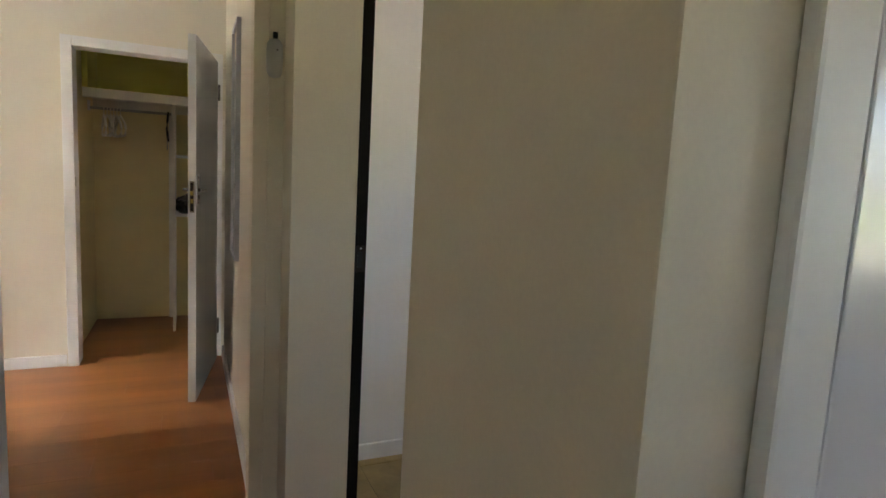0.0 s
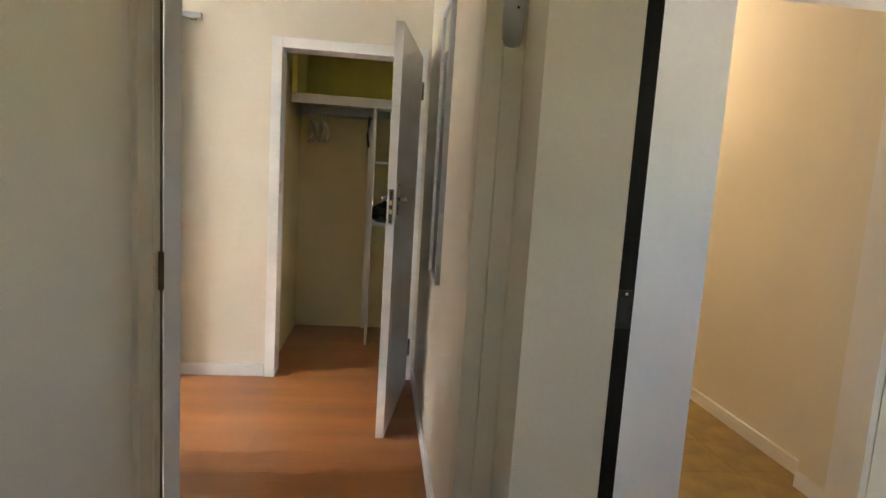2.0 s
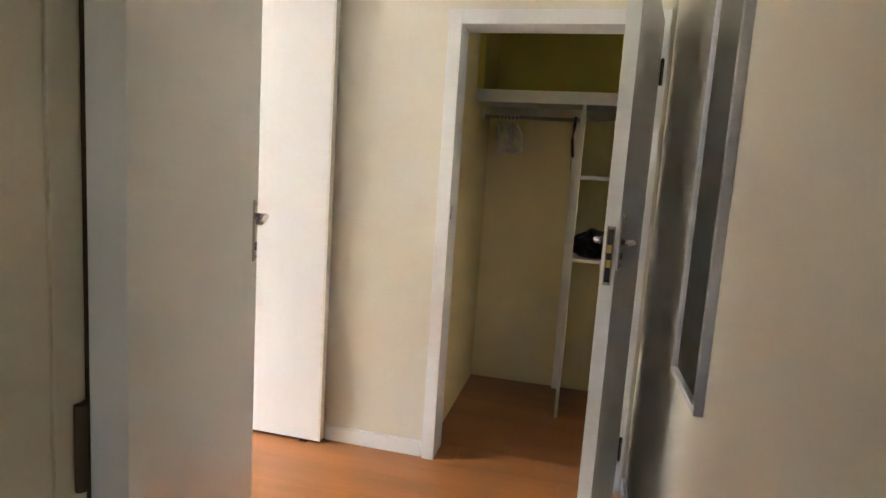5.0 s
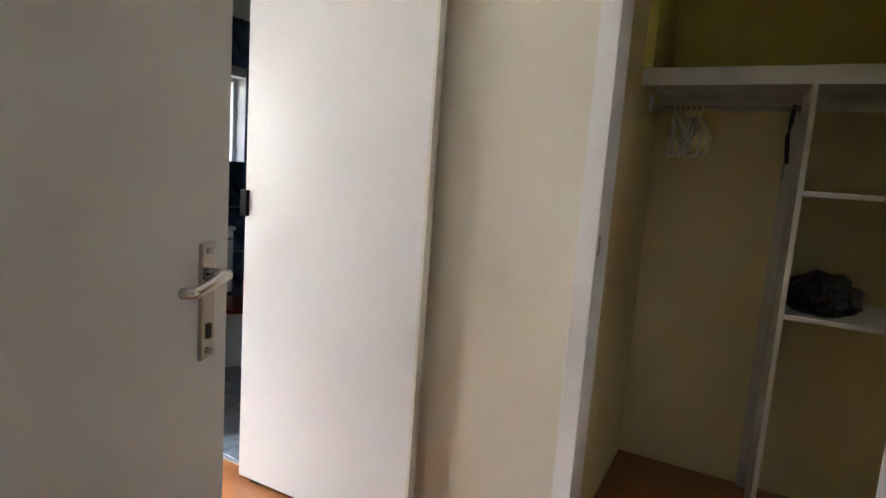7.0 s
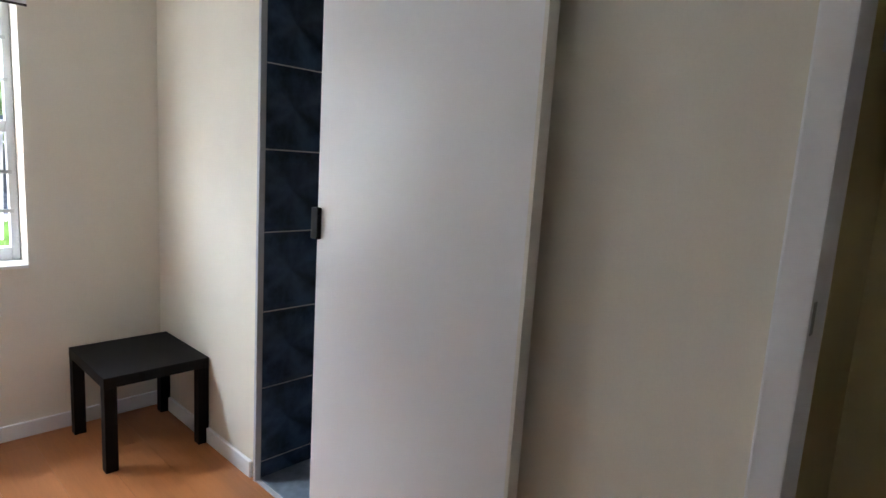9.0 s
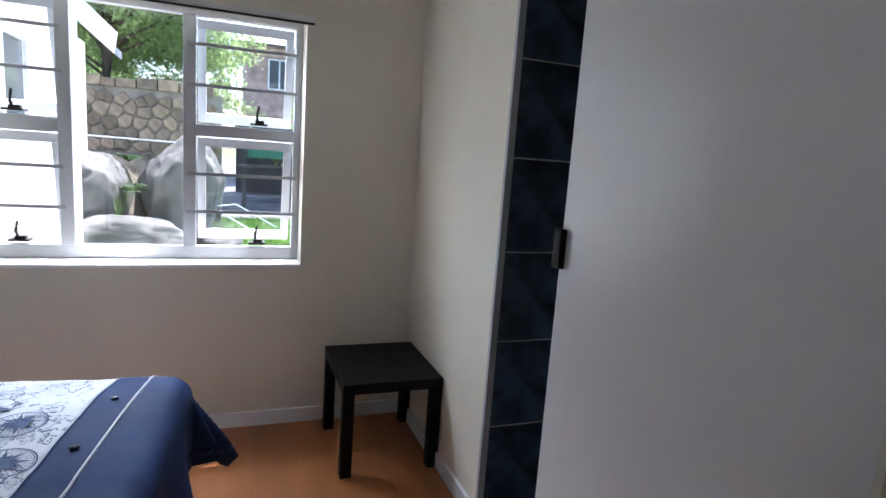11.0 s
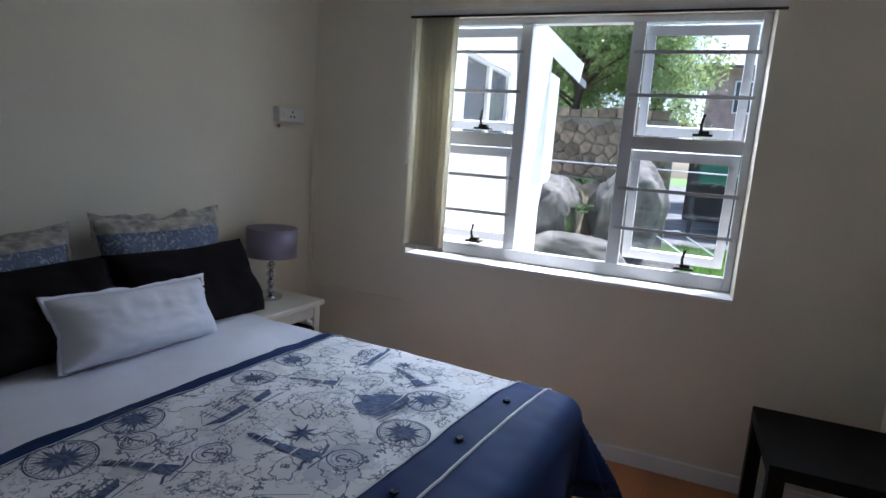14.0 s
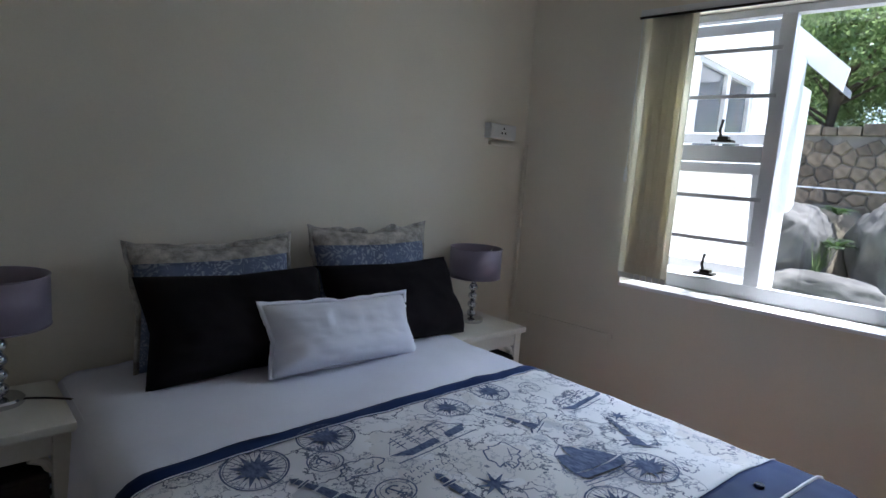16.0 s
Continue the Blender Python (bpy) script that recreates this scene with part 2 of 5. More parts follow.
def paisley_cloth():
    m = mat("blue grey paisley cotton", (0.15, 0.185, 0.29), 0.85, vary=0.1, fine=260, bump=0.2)
    nt = m.node_tree
    N, L = nt.nodes.new, nt.links.new
    b = nt.nodes["Principled BSDF"]
    old = b.inputs["Base Color"].links[0].from_socket
    co, v, c, x = N("ShaderNodeTexCoord"), N("ShaderNodeTexNoise"), N("ShaderNodeMapRange"), N("ShaderNodeMix")
    v.inputs["Scale"].default_value, v.inputs["Detail"].default_value, v.inputs["Distortion"].default_value = 17, 3, 6.0
    L(co.outputs["Object"], v.inputs[0])
    c.inputs["From Min"].default_value, c.inputs["From Max"].default_value = 0.52, 0.62
    L(v.outputs[0], c.inputs[0])
    x.data_type = "RGBA"
    L(c.outputs[0], x.inputs["Factor"])
    L(old, x.inputs["A"])
    x.inputs["B"].default_value = (0.38, 0.42, 0.50, 1)
    L(x.outputs["Result"], b.inputs["Base Color"])
    return m


PRINT, PAISLEY = print_cloth(), paisley_cloth()


# ---- builders ----
def box(x0, y0, z0, x1, y1, z1, bevel=0.0, bm=None):
    own = bm is None
    part_bm = bmesh.new()
    bmesh.ops.create_cube(part_bm, size=1)
    for v in part_bm.verts:
        v.co = ((x0 + x1) / 2 + v.co.x * (x1 - x0), (y0 + y1) / 2 + v.co.y * (y1 - y0), (z0 + z1) / 2 + v.co.z * (z1 - z0))
    if bevel:
        bmesh.ops.bevel(part_bm, geom=list(part_bm.edges), offset=bevel, segments=2, affect="EDGES", profile=0.7)
    if own:
        return part_bm
    return merge(bm, part_bm)


def merge(bm, other):
    me = bpy.data.meshes.new("tmp")
    other.to_mesh(me)
    other.free()
    bm.from_mesh(me)
    bpy.data.meshes.remove(me)
    return bm


def tube(points, r, seg=10, bm=None, close=False):
    """A round bar through the points."""
    bm = bm or bmesh.new()
    pts = [Vector(p) for p in points]
    rings = []
    for i, p in enumerate(pts):
        d = (pts[min(i + 1, len(pts) - 1)] - pts[max(i - 1, 0)]).normalized()
        q = d.to_track_quat("Z", "Y")
        rings.append([bm.verts.new(p + q @ Vector((r * math.cos(a), r * math.sin(a), 0))) for a in (2 * math.pi * k / seg for k in range(seg))])
    for a, b in zip(rings, rings[1:]):
        for k in range(seg):
            bm.faces.new((a[k], a[(k + 1) % seg], b[(k + 1) % seg], b[k]))
    bm.faces.new(rings[0][::-1])
    bm.faces.new(rings[-1])
    return bm


def lathe(profile, seg=28, centre=(0, 0, 0), bm=None):
    """Turns (radius, height) pairs round the z axis."""
    bm = bm or bmesh.new()
    rings = [[bm.verts.new((centre[0] + r * math.cos(2 * math.pi * k / seg), centre[1] + r * math.sin(2 * math.pi * k / seg), centre[2] + z)) for k in range(seg)] for r, z in profile]
    for a, b in zip(rings, rings[1:]):
        for k in range(seg):
            bm.faces.new((a[k], a[(k + 1) % seg], b[(k + 1) % seg], b[k]))
    bm.faces.new(rings[0][::-1])
    bm.faces.new(rings[-1])
    return bm


def part(name, bm, material, parent=None, label="", smooth=False, m=None):
    me = bpy.data.meshes.new(name)
    bmesh.ops.recalc_face_normals(bm, faces=list(bm.faces))
    bm.to_mesh(me)
    bm.free()
    me.materials.append(material)
    if smooth:
        me.shade_smooth()
    ob = new(name, me)
    if parent:
        ob.parent = parent
    if m is not None:
        ob.matrix_basis = m
    if label:
        ob["label"] = label
    return ob


def thing(name, label, category, m=None, group="", kind=""):
    ob = new(name)
    if m is not None:
        ob.matrix_basis = m
    return tagged(ob, label, category, group, kind)


def setting(name, bm, material, label, category, smooth=False):
    return tagged(part(name, bm, material, smooth=smooth), label, category, kind="structure")


def pieces(name, spots, size, material, parent, bevel=0.002):
    """Alike boxes of one size on one shared mesh; spots are their poses."""
    bm = box(-size[0] / 2, -size[1] / 2, -size[2] / 2, size[0] / 2, size[1] / 2, size[2] / 2, 0)
    if bevel:
        bmesh.ops.bevel(bm, geom=list(bm.edges), offset=bevel, segments=1, affect="EDGES")
    me = bpy.data.meshes.new(name)
    bm.to_mesh(me)
    bm.free()
    me.materials.append(material)
    for m in spots:
        ob = new(name, me)
        ob.parent = parent
        ob.matrix_basis = m


# ---- the house: walls, floors, ceiling ----
WX, NY, EX, CEILING = -3.26, 3.0, 0.575, 2.55          # window wall, closet wall, mirror wall
T = 0.22
bed_floor = setting("floor", box(-3.48, -2.6, -0.10, 0.72, 4.35, -0.009), JOINT, "orange cherry laminate floor of planks", "floor")
setting("floor_passage", box(0.722, -2.6, -0.10, 3.2, 4.35, -0.009), OCHREGROUT, "ochre tiled passage floor", "floor")

# window wall with its opening
WY0, WY1, WZ0, WZ1 = 0.90, 2.42, 0.815, 2.005
bm = box(WX - T, -0.2, 0, WX, WY0, CEILING)
box(WX - T, WY1, 0, WX, NY - 0.001, CEILING, bm=bm)
box(WX - T, WY0, 0, WX, WY1, WZ0, bm=bm)
box(WX - T, WY0, WZ1, WX, WY1, CEILING, bm=bm)
setting("wall_window", bm, PAINT, "cream painted bedroom wall with a window", "wall")

# head wall, a little out of square
hx0, hy0, hx1, hy1 = WX, 0.31, -0.42, 0.078
bm = bmesh.new()
quad = [(hx0, hy0), (hx1, hy1), (hx1, hy1 - 0.2), (hx0, hy0 - 0.2)]
lo, hi = [bm.verts.new((x, y, 0)) for x, y in quad], [bm.verts.new((x, y, CEILING)) for x, y in quad]
bm.faces.new(lo[::-1]), bm.faces.new(hi)
for k in range(4):
    bm.faces.new((lo[k], lo[(k + 1) % 4], hi[(k + 1) % 4], hi[k]))
setting("wall_head", bm, PAINT, "plain cream wall behind the bed", "wall")

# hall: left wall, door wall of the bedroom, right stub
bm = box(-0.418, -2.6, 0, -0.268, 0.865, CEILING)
setting("wall_hall", bm, HALLTONE, "cream painted hall wall", "wall")
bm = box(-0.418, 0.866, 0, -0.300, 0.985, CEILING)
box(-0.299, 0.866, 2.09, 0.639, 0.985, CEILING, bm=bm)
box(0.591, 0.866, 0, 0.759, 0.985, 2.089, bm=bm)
setting("wall_door", bm, HALLTONE, "cream wall round the bedroom doorway", "wall")
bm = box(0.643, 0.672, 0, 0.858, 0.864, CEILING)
setting("wall_stub", bm, HALLTONE, "short cream wall between two doorways", "wall")
bm = box(EX, 0.986, 0, 0.76, NY - 0.001, CEILING)
setting("wall_mirror", bm, PAINT, "cream bedroom wall with a mirror", "wall")

# closet wall: opening to the closet and to the bathroom
CX0, CX1, CZ = -0.352, 0.545, 2.055
BX0, BX1, BZ = -2.222, -1.42, 2.06
bm = box(WX - T, NY, 0, BX0, NY + 0.29, CEILING)
box(BX1, NY, 0, CX0, NY + 0.13, CEILING, bm=bm)
box(BX0, NY, BZ, BX1, NY + 0.13, CEILING, bm=bm)
box(CX0, NY, CZ, CX1, NY + 0.13, CEILING, bm=bm)
box(CX1, NY, 0, 0.90, NY + 0.13, CEILING, bm=bm)
setting("wall_closet", bm, PAINT, "cream bedroom wall with closet and bathroom openings", "wall")

# closet room
bm = box(-0.47, NY + 0.131, 0, -0.352, 4.34, CEILING)
setting("wall_closet_side", bm, STRAW, "straw painted closet side wall", "wall")
setting("wall_closet_back", box(-0.351, 4.222, 0, 0.90, 4.34, 1.80), STRAW, "straw painted closet back wall", "wall")
setting("wall_closet_back_top", box(-0.351, 4.218, 1.801, 0.90, 4.34, CEILING), YELLOW, "mustard painted wall above the closet shelf", "wall")
setting("wall_closet_side_top", box(-0.351, 3.70, 1.842, -0.315, 4.217, CEILING), YELLOW, "mustard painted side above the closet shelf", "wall")
setting("wall_closet_end", box(0.80, NY + 0.131, 0, 0.90, 4.217, CEILING), STRAW, "straw painted closet end wall", "wall")
bm = bmesh.new()
tube([(-0.31, 4.20, 2.31), (0.80, 4.20, 2.31)], 0.03, 8, bm)
setting("cornice_closet", bm, YELLOW, "mustard painted plaster cornice in the closet", "trim")

# bathroom shell
setting("floor_bathroom", box(WX - T, NY + 0.005, -0.008, -0.48, 5.0, -0.002), GROUT, "blue grey tiled bathroom floor", "floor")
bm = box(WX - T, NY + 0.291, 0, WX, 3.85, CEILING)
box(WX - T, 4.35, 0, WX, 5.0, CEILING, bm=bm)
box(WX - T, 3.85, 0, WX, 4.35, 1.25, bm=bm)
box(WX - T, 3.85, 1.95, WX, 4.35, CEILING, bm=bm)
bath_w = setting("wall_bathroom_window", bm, GROUT, "navy tiled bathroom wall with a window", "wall")
bath_n = setting("wall_bathroom_back", box(WX, 4.80, 0, -0.48, 5.0, CEILING), GROUT, "navy tiled bathroom back wall", "wall")
setting("wall_bathroom_side", box(-0.62, NY + 0.131, 0, -0.48, 4.80, CEILING), PAINT, "plain bathroom side wall", "wall")

# right of the hall: doorway, lit passage, glazed door
setting("wall_passage_front", box(0.90, 1.24, 0, 1.405, 1.36, CEILING), WHITE, "white painted passage wall", "wall")
setting("wall_passage_lintel", box(1.406, 1.24, 1.975, 2.62, 1.36, CEILING), WHITE, "white painted beam over the passage opening", "wall")
setting("wall_passage_east", box(2.355, 1.72, 0, 2.62, 4.2, CEILING), PAINT, "warmly lit cream passage wall", "wall")
setting("wall_passage_end", box(0.90, 4.2, 0, 2.62, 4.35, CEILING), PAINT, "cream passage end wall", "wall")
setting("wall_passage_jamb", box(2.27, 1.361, 0, 2.62, 1.719, CEILING), PAINT, "cream wall pier in the passage", "wall")
# Opening is unseen, added so daylight brightens the lobby and hall.
bm = box(2.62, -0.50, 0, 2.75, 0.15, CEILING)
box(2.62, 0.65, 0, 2.75, 1.24, CEILING, bm=bm)
box(2.62, 0.15, 0, 2.75, 0.65, 1.20, bm=bm)
box(2.62, 0.15, 1.75, 2.75, 0.65, CEILING, bm=bm)
setting("wall_lobby_east", bm, PAINT, "cream lobby wall with an added daylight opening", "wall")
# South opening is unseen too, added to light the white passage wall.
bm = box(0.875, -0.62, 0, 1.00, -0.50, CEILING)
box(2.50, -0.62, 0, 2.949, -0.50, CEILING, bm=bm)
box(1.00, -0.62, 0, 2.50, -0.50, 0.30, bm=bm)
box(1.00, -0.62, 2.32, 2.50, -0.50, CEILING, bm=bm)
setting("wall_lobby_south", bm, PAINT, "cream lobby wall with an added daylight opening", "wall")
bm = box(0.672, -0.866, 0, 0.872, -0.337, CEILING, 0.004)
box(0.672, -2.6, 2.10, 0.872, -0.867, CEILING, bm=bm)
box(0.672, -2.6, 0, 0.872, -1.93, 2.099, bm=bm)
setting("wall_hall_east", bm, HALLTONE, "olive shaded cream hall wall", "wall")
# Added porch walls limit the hall's daylight; the opening gives the door its reflection.
bm = box(2.95, -2.75, 0, 3.07, -2.30, CEILING)
box(2.95, -1.80, 0, 3.07, -0.50, CEILING, bm=bm)
box(2.95, -2.30, 0, 3.07, -1.80, 1.05, bm=bm)
box(2.95, -2.30, 1.80, 3.07, -1.80, CEILING, bm=bm)
setting("wall_light_screen", bm, RENDERWHITE, "added white screen wall with an opening for daylight", "wall")
setting("wall_light_screen_end", box(0.801, -2.75, 0, 2.949, -2.62, CEILING), RENDERWHITE, "added white end wall that shuts out daylight", "wall")
# Small unseen opening, added to let daylight in from the hall's end.
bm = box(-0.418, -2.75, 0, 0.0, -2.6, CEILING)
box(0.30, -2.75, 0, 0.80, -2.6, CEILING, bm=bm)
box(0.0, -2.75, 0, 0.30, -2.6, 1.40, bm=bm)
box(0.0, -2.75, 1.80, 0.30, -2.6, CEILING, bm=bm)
setting("wall_hall_end", bm, HALLTONE, "cream hall end wall with a small added daylight opening", "wall")
bm = box(-3.6, -2.75, CEILING, 3.2, 5.0, CEILING + 0.12)
setting("ceiling", bm, CEIL, "plain white ceiling", "ceiling")

# skirtings
def skirting(x0, y0, x1, y1, label="white painted timber skirting board", h=0.075, material=WHITE):
    d = Vector((x1 - x0, y1 - y0, 0))
    bm = box(0, -0.0, 0.0, d.length, 0.016, h, 0.004)
    ob = tagged(part("baseboard", bm, material), label, "skirting", kind="structure")
    ob.matrix_basis = Matrix.Translation((x0, y0, 0)) @ Matrix.Rotation(math.atan2(d.y, d.x), 4, "Z")


skirting(WX + 0.001, 2.985, WX + 0.001, 0.33)
skirting(BX0 - 0.03, NY - 0.001, WX + 0.018, NY - 0.001)
skirting(CX0 - 0.012, NY - 0.001, -0.86, NY - 0.001)
skirting(EX - 0.001, 1.0, EX - 0.001, 2.98)
skirting(2.354, 1.73, 2.354, 4.19)
skirting(1.40, 1.239, 0.90, 1.239)
skirting(2.269, 1.365, 2.269, 1.715)

# ---- doors, frames and fixtures ----
def lever_set(parent, x, z, face, side, up=0.078):
    """A long back plate with a bent lever on the face at y=face; side is the way out of the door, the lever points to -x."""
    y = lambda d: face + side * d
    plate = part("back_plate", box(x - 0.018, min(y(0), y(0.006)), z + up - 0.155, x + 0.018, max(y(0), y(0.006)), z + up, 0.003), SATIN, parent, "satin nickel back plate")
    part("keyhole", box(x - 0.004, min(y(0.0065), y(0.0085)), z + up - 0.128, x + 0.004, max(y(0.0065), y(0.0085)), z + up - 0.108), BLACKPLASTIC, plate)
    for dz in (up - 0.011, up - 0.145):
        part("screw", box(x - 0.004, min(y(0.0065), y(0.009)), z + dz - 0.004, x + 0.004, max(y(0.0065), y(0.009)), z + dz + 0.004, 0.002), STEEL, plate)
    bm = tube([(x, y(0.005), z), (x, y(0.022), z), (x, y(0.029), z)], 0.009, 12)
    tube([(x + 0.006, y(0.028), z), (x - 0.016, y(0.032), z + 0.002), (x - 0.045, y(0.032), z - 0.003), (x - 0.080, y(0.030), z - 0.007), (x - 0.098, y(0.026), z - 0.004)], 0.007, 12, bm)
    part("lever_handle", bm, CHROME, parent, "curved chrome lever", smooth=True)


def hinge(parent, x, y, z, name="hinge", material=None):
    bm = tube([(x, y, z - 0.05), (x, y, z + 0.05)], 0.007, 10)
    box(x - 0.001, y, z - 0.05, x + 0.03, y + 0.003, z + 0.05, bm=bm)
    part(name, bm, material or DARKMETAL, parent, "steel butt hinge")


# bedroom doorway frame
frame_1 = thing("door_frame_1", "cream painted steel frame of the bedroom doorway", "door frame", kind="structure")
bm = box(-0.299, 0.858, 0, -0.252, 0.945, 2.088, 0.004)
box(-0.299, 0.945, 0, -0.2495, 0.984, 2.088, 0.002, bm=bm)
part("jamb", bm, HALLTONE, frame_1)
bm = box(0.541, 0.858, 0, 0.590, 0.945, 2.088, 0.004)
box(0.552, 0.945, 0, 0.590, 0.993, 2.088, 0.003, bm=bm)
part("jamb", bm, HALLTONE, frame_1)
# Jamb lip closing the gap; its dark colour is the gap's shade.
part("rebate", box(-0.299, 0.9855, 0, -0.2493, 1.0020, 2.042), GAPSHADE, frame_1, "jamb lip coloured dark for the shade behind the hinges")
part("head", box(-0.252, 0.860, 2.042, 0.541, 0.990, 2.088, 0.003), PAINT, frame_1)
part("strike_plate", box(0.5400, 0.915, 1.12, 0.5415, 0.935, 1.22, 0.0005), PAINT, frame_1, "painted strike plate")
part("architrave", box(0.5905, 0.853, 0, 0.6425, 0.8658, 2.10, 0.002), HALLTONE, frame_1)

# bedroom door, open into the room
d1 = Vector((-0.39, 0.9208, 0)).normalized()
leaf = thing("door_1", "open flush bedroom door painted satin white", "door", Matrix.Translation((-0.200, 0.992, 0)) @ Matrix.Rotation(math.atan2(d1.y, d1.x), 4, "Z"), kind="structure")
part("leaf", box(0, 0, 0.008, 0.900, 0.040, 2.035, 0.002), DOORWHITE, leaf)
lever_set(leaf, 0.837, 1.212, 0.0, -1, 0.042)
lever_set(leaf, 0.837, 1.212, 0.040, 1, 0.042)
part("lock_plate", box(0.8955, 0.009, 1.07, 0.8975, 0.031, 1.23, 0.0005), STEEL, leaf)
# Hinges take the gap's shade colour so they vanish in it.
for z in (0.25, 1.02, 1.80):
    hinge(leaf, -0.004, 0.047, z, material=GAPSHADE)

# closet frame and door
frame_2 = thing("door_frame_2", "white painted steel frame of the closet doorway", "door frame", kind="structure")
part("jamb", box(-0.357, 2.972, 0, -0.297, 3.136, 2.058, 0.005), WHITE, frame_2)
part("jamb", box(0.492, 2.972, 0, 0.556, 3.136, 2.058, 0.005), WHITE, frame_2)
part("head", box(-0.297, 2.974, 1.998, 0.492, 3.134, 2.058, 0.004), WHITE, frame_2)
part("strike_plate", box(-0.2975, 2.990, 1.15, -0.2955, 3.012, 1.21, 0.0005), STEEL, frame_2)
d2 = Vector((-0.180, -0.984, 0)).normalized()
leaf2 = thing("door_2", "open flush closet door painted satin white with lever handles", "door", Matrix.Translation((0.484, 2.912, 0)) @ Matrix.Rotation(math.atan2(d2.y, d2.x), 4, "Z"), kind="structure")
part("leaf", box(0, 0, 0.010, 0.79, 0.040, 1.992, 0.002), DOORWHITE, leaf2)
lever_set(leaf2, 0.735, 1.188, 0.0, -1)
lever_set(leaf2, 0.735, 1.188, 0.040, 1)
lock = part("lock_face", box(0.7902, 0.009, 1.068, 0.7920, 0.031, 1.235, 0.0005), SATIN, leaf2, "bright steel mortice lock face")
# Dark panel stands for dark surroundings reflected in the bright steel.
part("lock_reflection", box(0.7920, 0.0125, 1.076, 0.7926, 0.0275, 1.227), DARKMETAL, lock, "dark reflection put into the lock face")
part("latch_bolt", box(0.7920, 0.013, 1.160, 0.799, 0.025, 1.182, 0.001), BRASS, lock, "brass latch")
part("dead_bolt", box(0.7926, 0.014, 1.118, 0.7936, 0.026, 1.140, 0.0005), BRASS, lock)
part("lock_slot", box(0.7926, 0.015, 1.085, 0.7931, 0.025, 1.108), BLACKPLASTIC, lock)
for z in (0.24, 1.80):
    hinge(leaf2, -0.003, 0.046, z)

# sliding bathroom door hung on a track
slider = thing("door_3", "white sliding bathroom door with a dark wooden pull", "door", kind="structure")
part("leaf", box(-1.702, 2.918, 0.018, -0.868, 2.958, 2.105, 0.002), DOORWHITE, slider)
part("edge_strip", box(-0.8675, 2.917, 0.018, -0.856, 2.959, 2.105, 0.001), NSPAINT, slider, "cream edging strip")
part("pull", box(-1.712, 2.899, 1.138, -1.678, 2.9175, 1.243, 0.003), BLACKWOOD, slider, "dark wooden pull block")
for x in (-1.60, -0.97):
    part("roller_hanger", box(x - 0.03, 2.955, 2.095, x + 0.03, 2.962, 2.165, 0.001), STEEL, slider)
for x in (-1.62, -0.95):
    part("floor_guide", box(x - 0.02, 2.925, 0.0, x + 0.02, 2.952, 0.020, 0.001), DARKMETAL, slider)
track = thing("sliding_door_track", "thin aluminium sliding door track fixed to the wall", "track")
part("rail", box(-2.35, 2.963, 2.118, -0.752, 2.999, 2.148, 0.002), ALU, track)
for x in (-0.80, -1.25, -1.75, -2.25):
    part("bracket", box(x - 0.018, 2.958, 2.110, x + 0.018, 2.9985, 2.117, 0.001), STEEL, track)
part("end_stop", tube([(-0.90, 2.955, 2.128), (-0.90, 2.945, 2.128)], 0.013, 12), STEEL, track)
part("threshold", box(-2.22, 2.990, -0.006, -1.42, 3.005, 0.006, 0.002), ALU)
bpy.data.objects["threshold"]["kind"] = "structure"

# mirror, switch and chime unit
mirror = thing("wall_mirror", "tall narrow wall mirror in a thin silver frame", "mirror")
part("glass", box(0.560, 1.795, 0.872, 0.566, 2.090, 2.01), MIRROR, mirror)
for y0, y1, z0, z1 in ((1.780, 1.797, 0.855, 2.028), (2.088, 2.105, 0.855, 2.028), (1.797, 2.088, 0.855, 0.873), (1.797, 2.088, 2.010, 2.028)):
    part("frame_rail", box(0.553, y0, z0, 0.5745, y1, z1, 0.003), ALU, mirror, "silver frame moulding")
switch = thing("light_switch", "white double light switch on the cream wall", "light switch")
part("plate", box(0.566, 1.040, 1.420, 0.5745, 1.130, 1.545, 0.003), PLASTICWHITE, switch)
for z in (1.455, 1.51):
    part("rocker", box(0.5615, 1.075, z - 0.013, 0.5665, 1.097, z + 0.013, 0.002), PLASTICWHITE, switch)
chime = thing("door_chime", "small white oval door chime with a black top button", "chime")
bm = lathe([(0.001, -0.066), (0.018, -0.062), (0.026, -0.045), (0.028, 0), (0.026, 0.045), (0.016, 0.060), (0.001, 0.064)], 20)
for v in bm.verts:
    v.co = (0.608 + v.co.x, 0.853 - abs(v.co.y) * 0.5 - 0.0005, 1.69 + v.co.z)
part("case", bm, PLASTICWHITE, chime, smooth=True)
part("button", box(0.600, 0.836, 1.752, 0.616, 0.852, 1.772, 0.003), BLACKPLASTIC, chime, "black top button")
part("indicator", box(0.612, 0.836, 1.712, 0.617, 0.840, 1.717), BLACKPLASTIC, chime)

# second doorway: dark rebate with a strike
frame_4 = thing("door_frame_4", "doorway jamb with a dark stained stop", "door frame", kind="structure")
part("stop", box(0.8585, 0.676, 0, 0.899, 0.720, 2.06, 0.003), DARKSTRIP, frame_4)
part("jamb", box(0.8585, 0.7205, 0, 0.905, 0.86, 2.06, 0.003), WHITE, frame_4)
sp = part("strike_plate", box(0.862, 0.6735, 0.985, 0.894, 0.6765, 1.075, 0.001), DARKMETAL, frame_4, "dark strike plate")
part("latch_hole", box(0.868, 0.6725, 1.0, 0.884, 0.6738, 1.055), BLACKPLASTIC, sp)
part("screw", box(0.876, 0.6720, 1.064, 0.882, 0.6738, 1.070), CHROME, sp)
frame_5 = thing("door_frame_5", "white painted frame at the passage opening", "door frame", kind="structure")
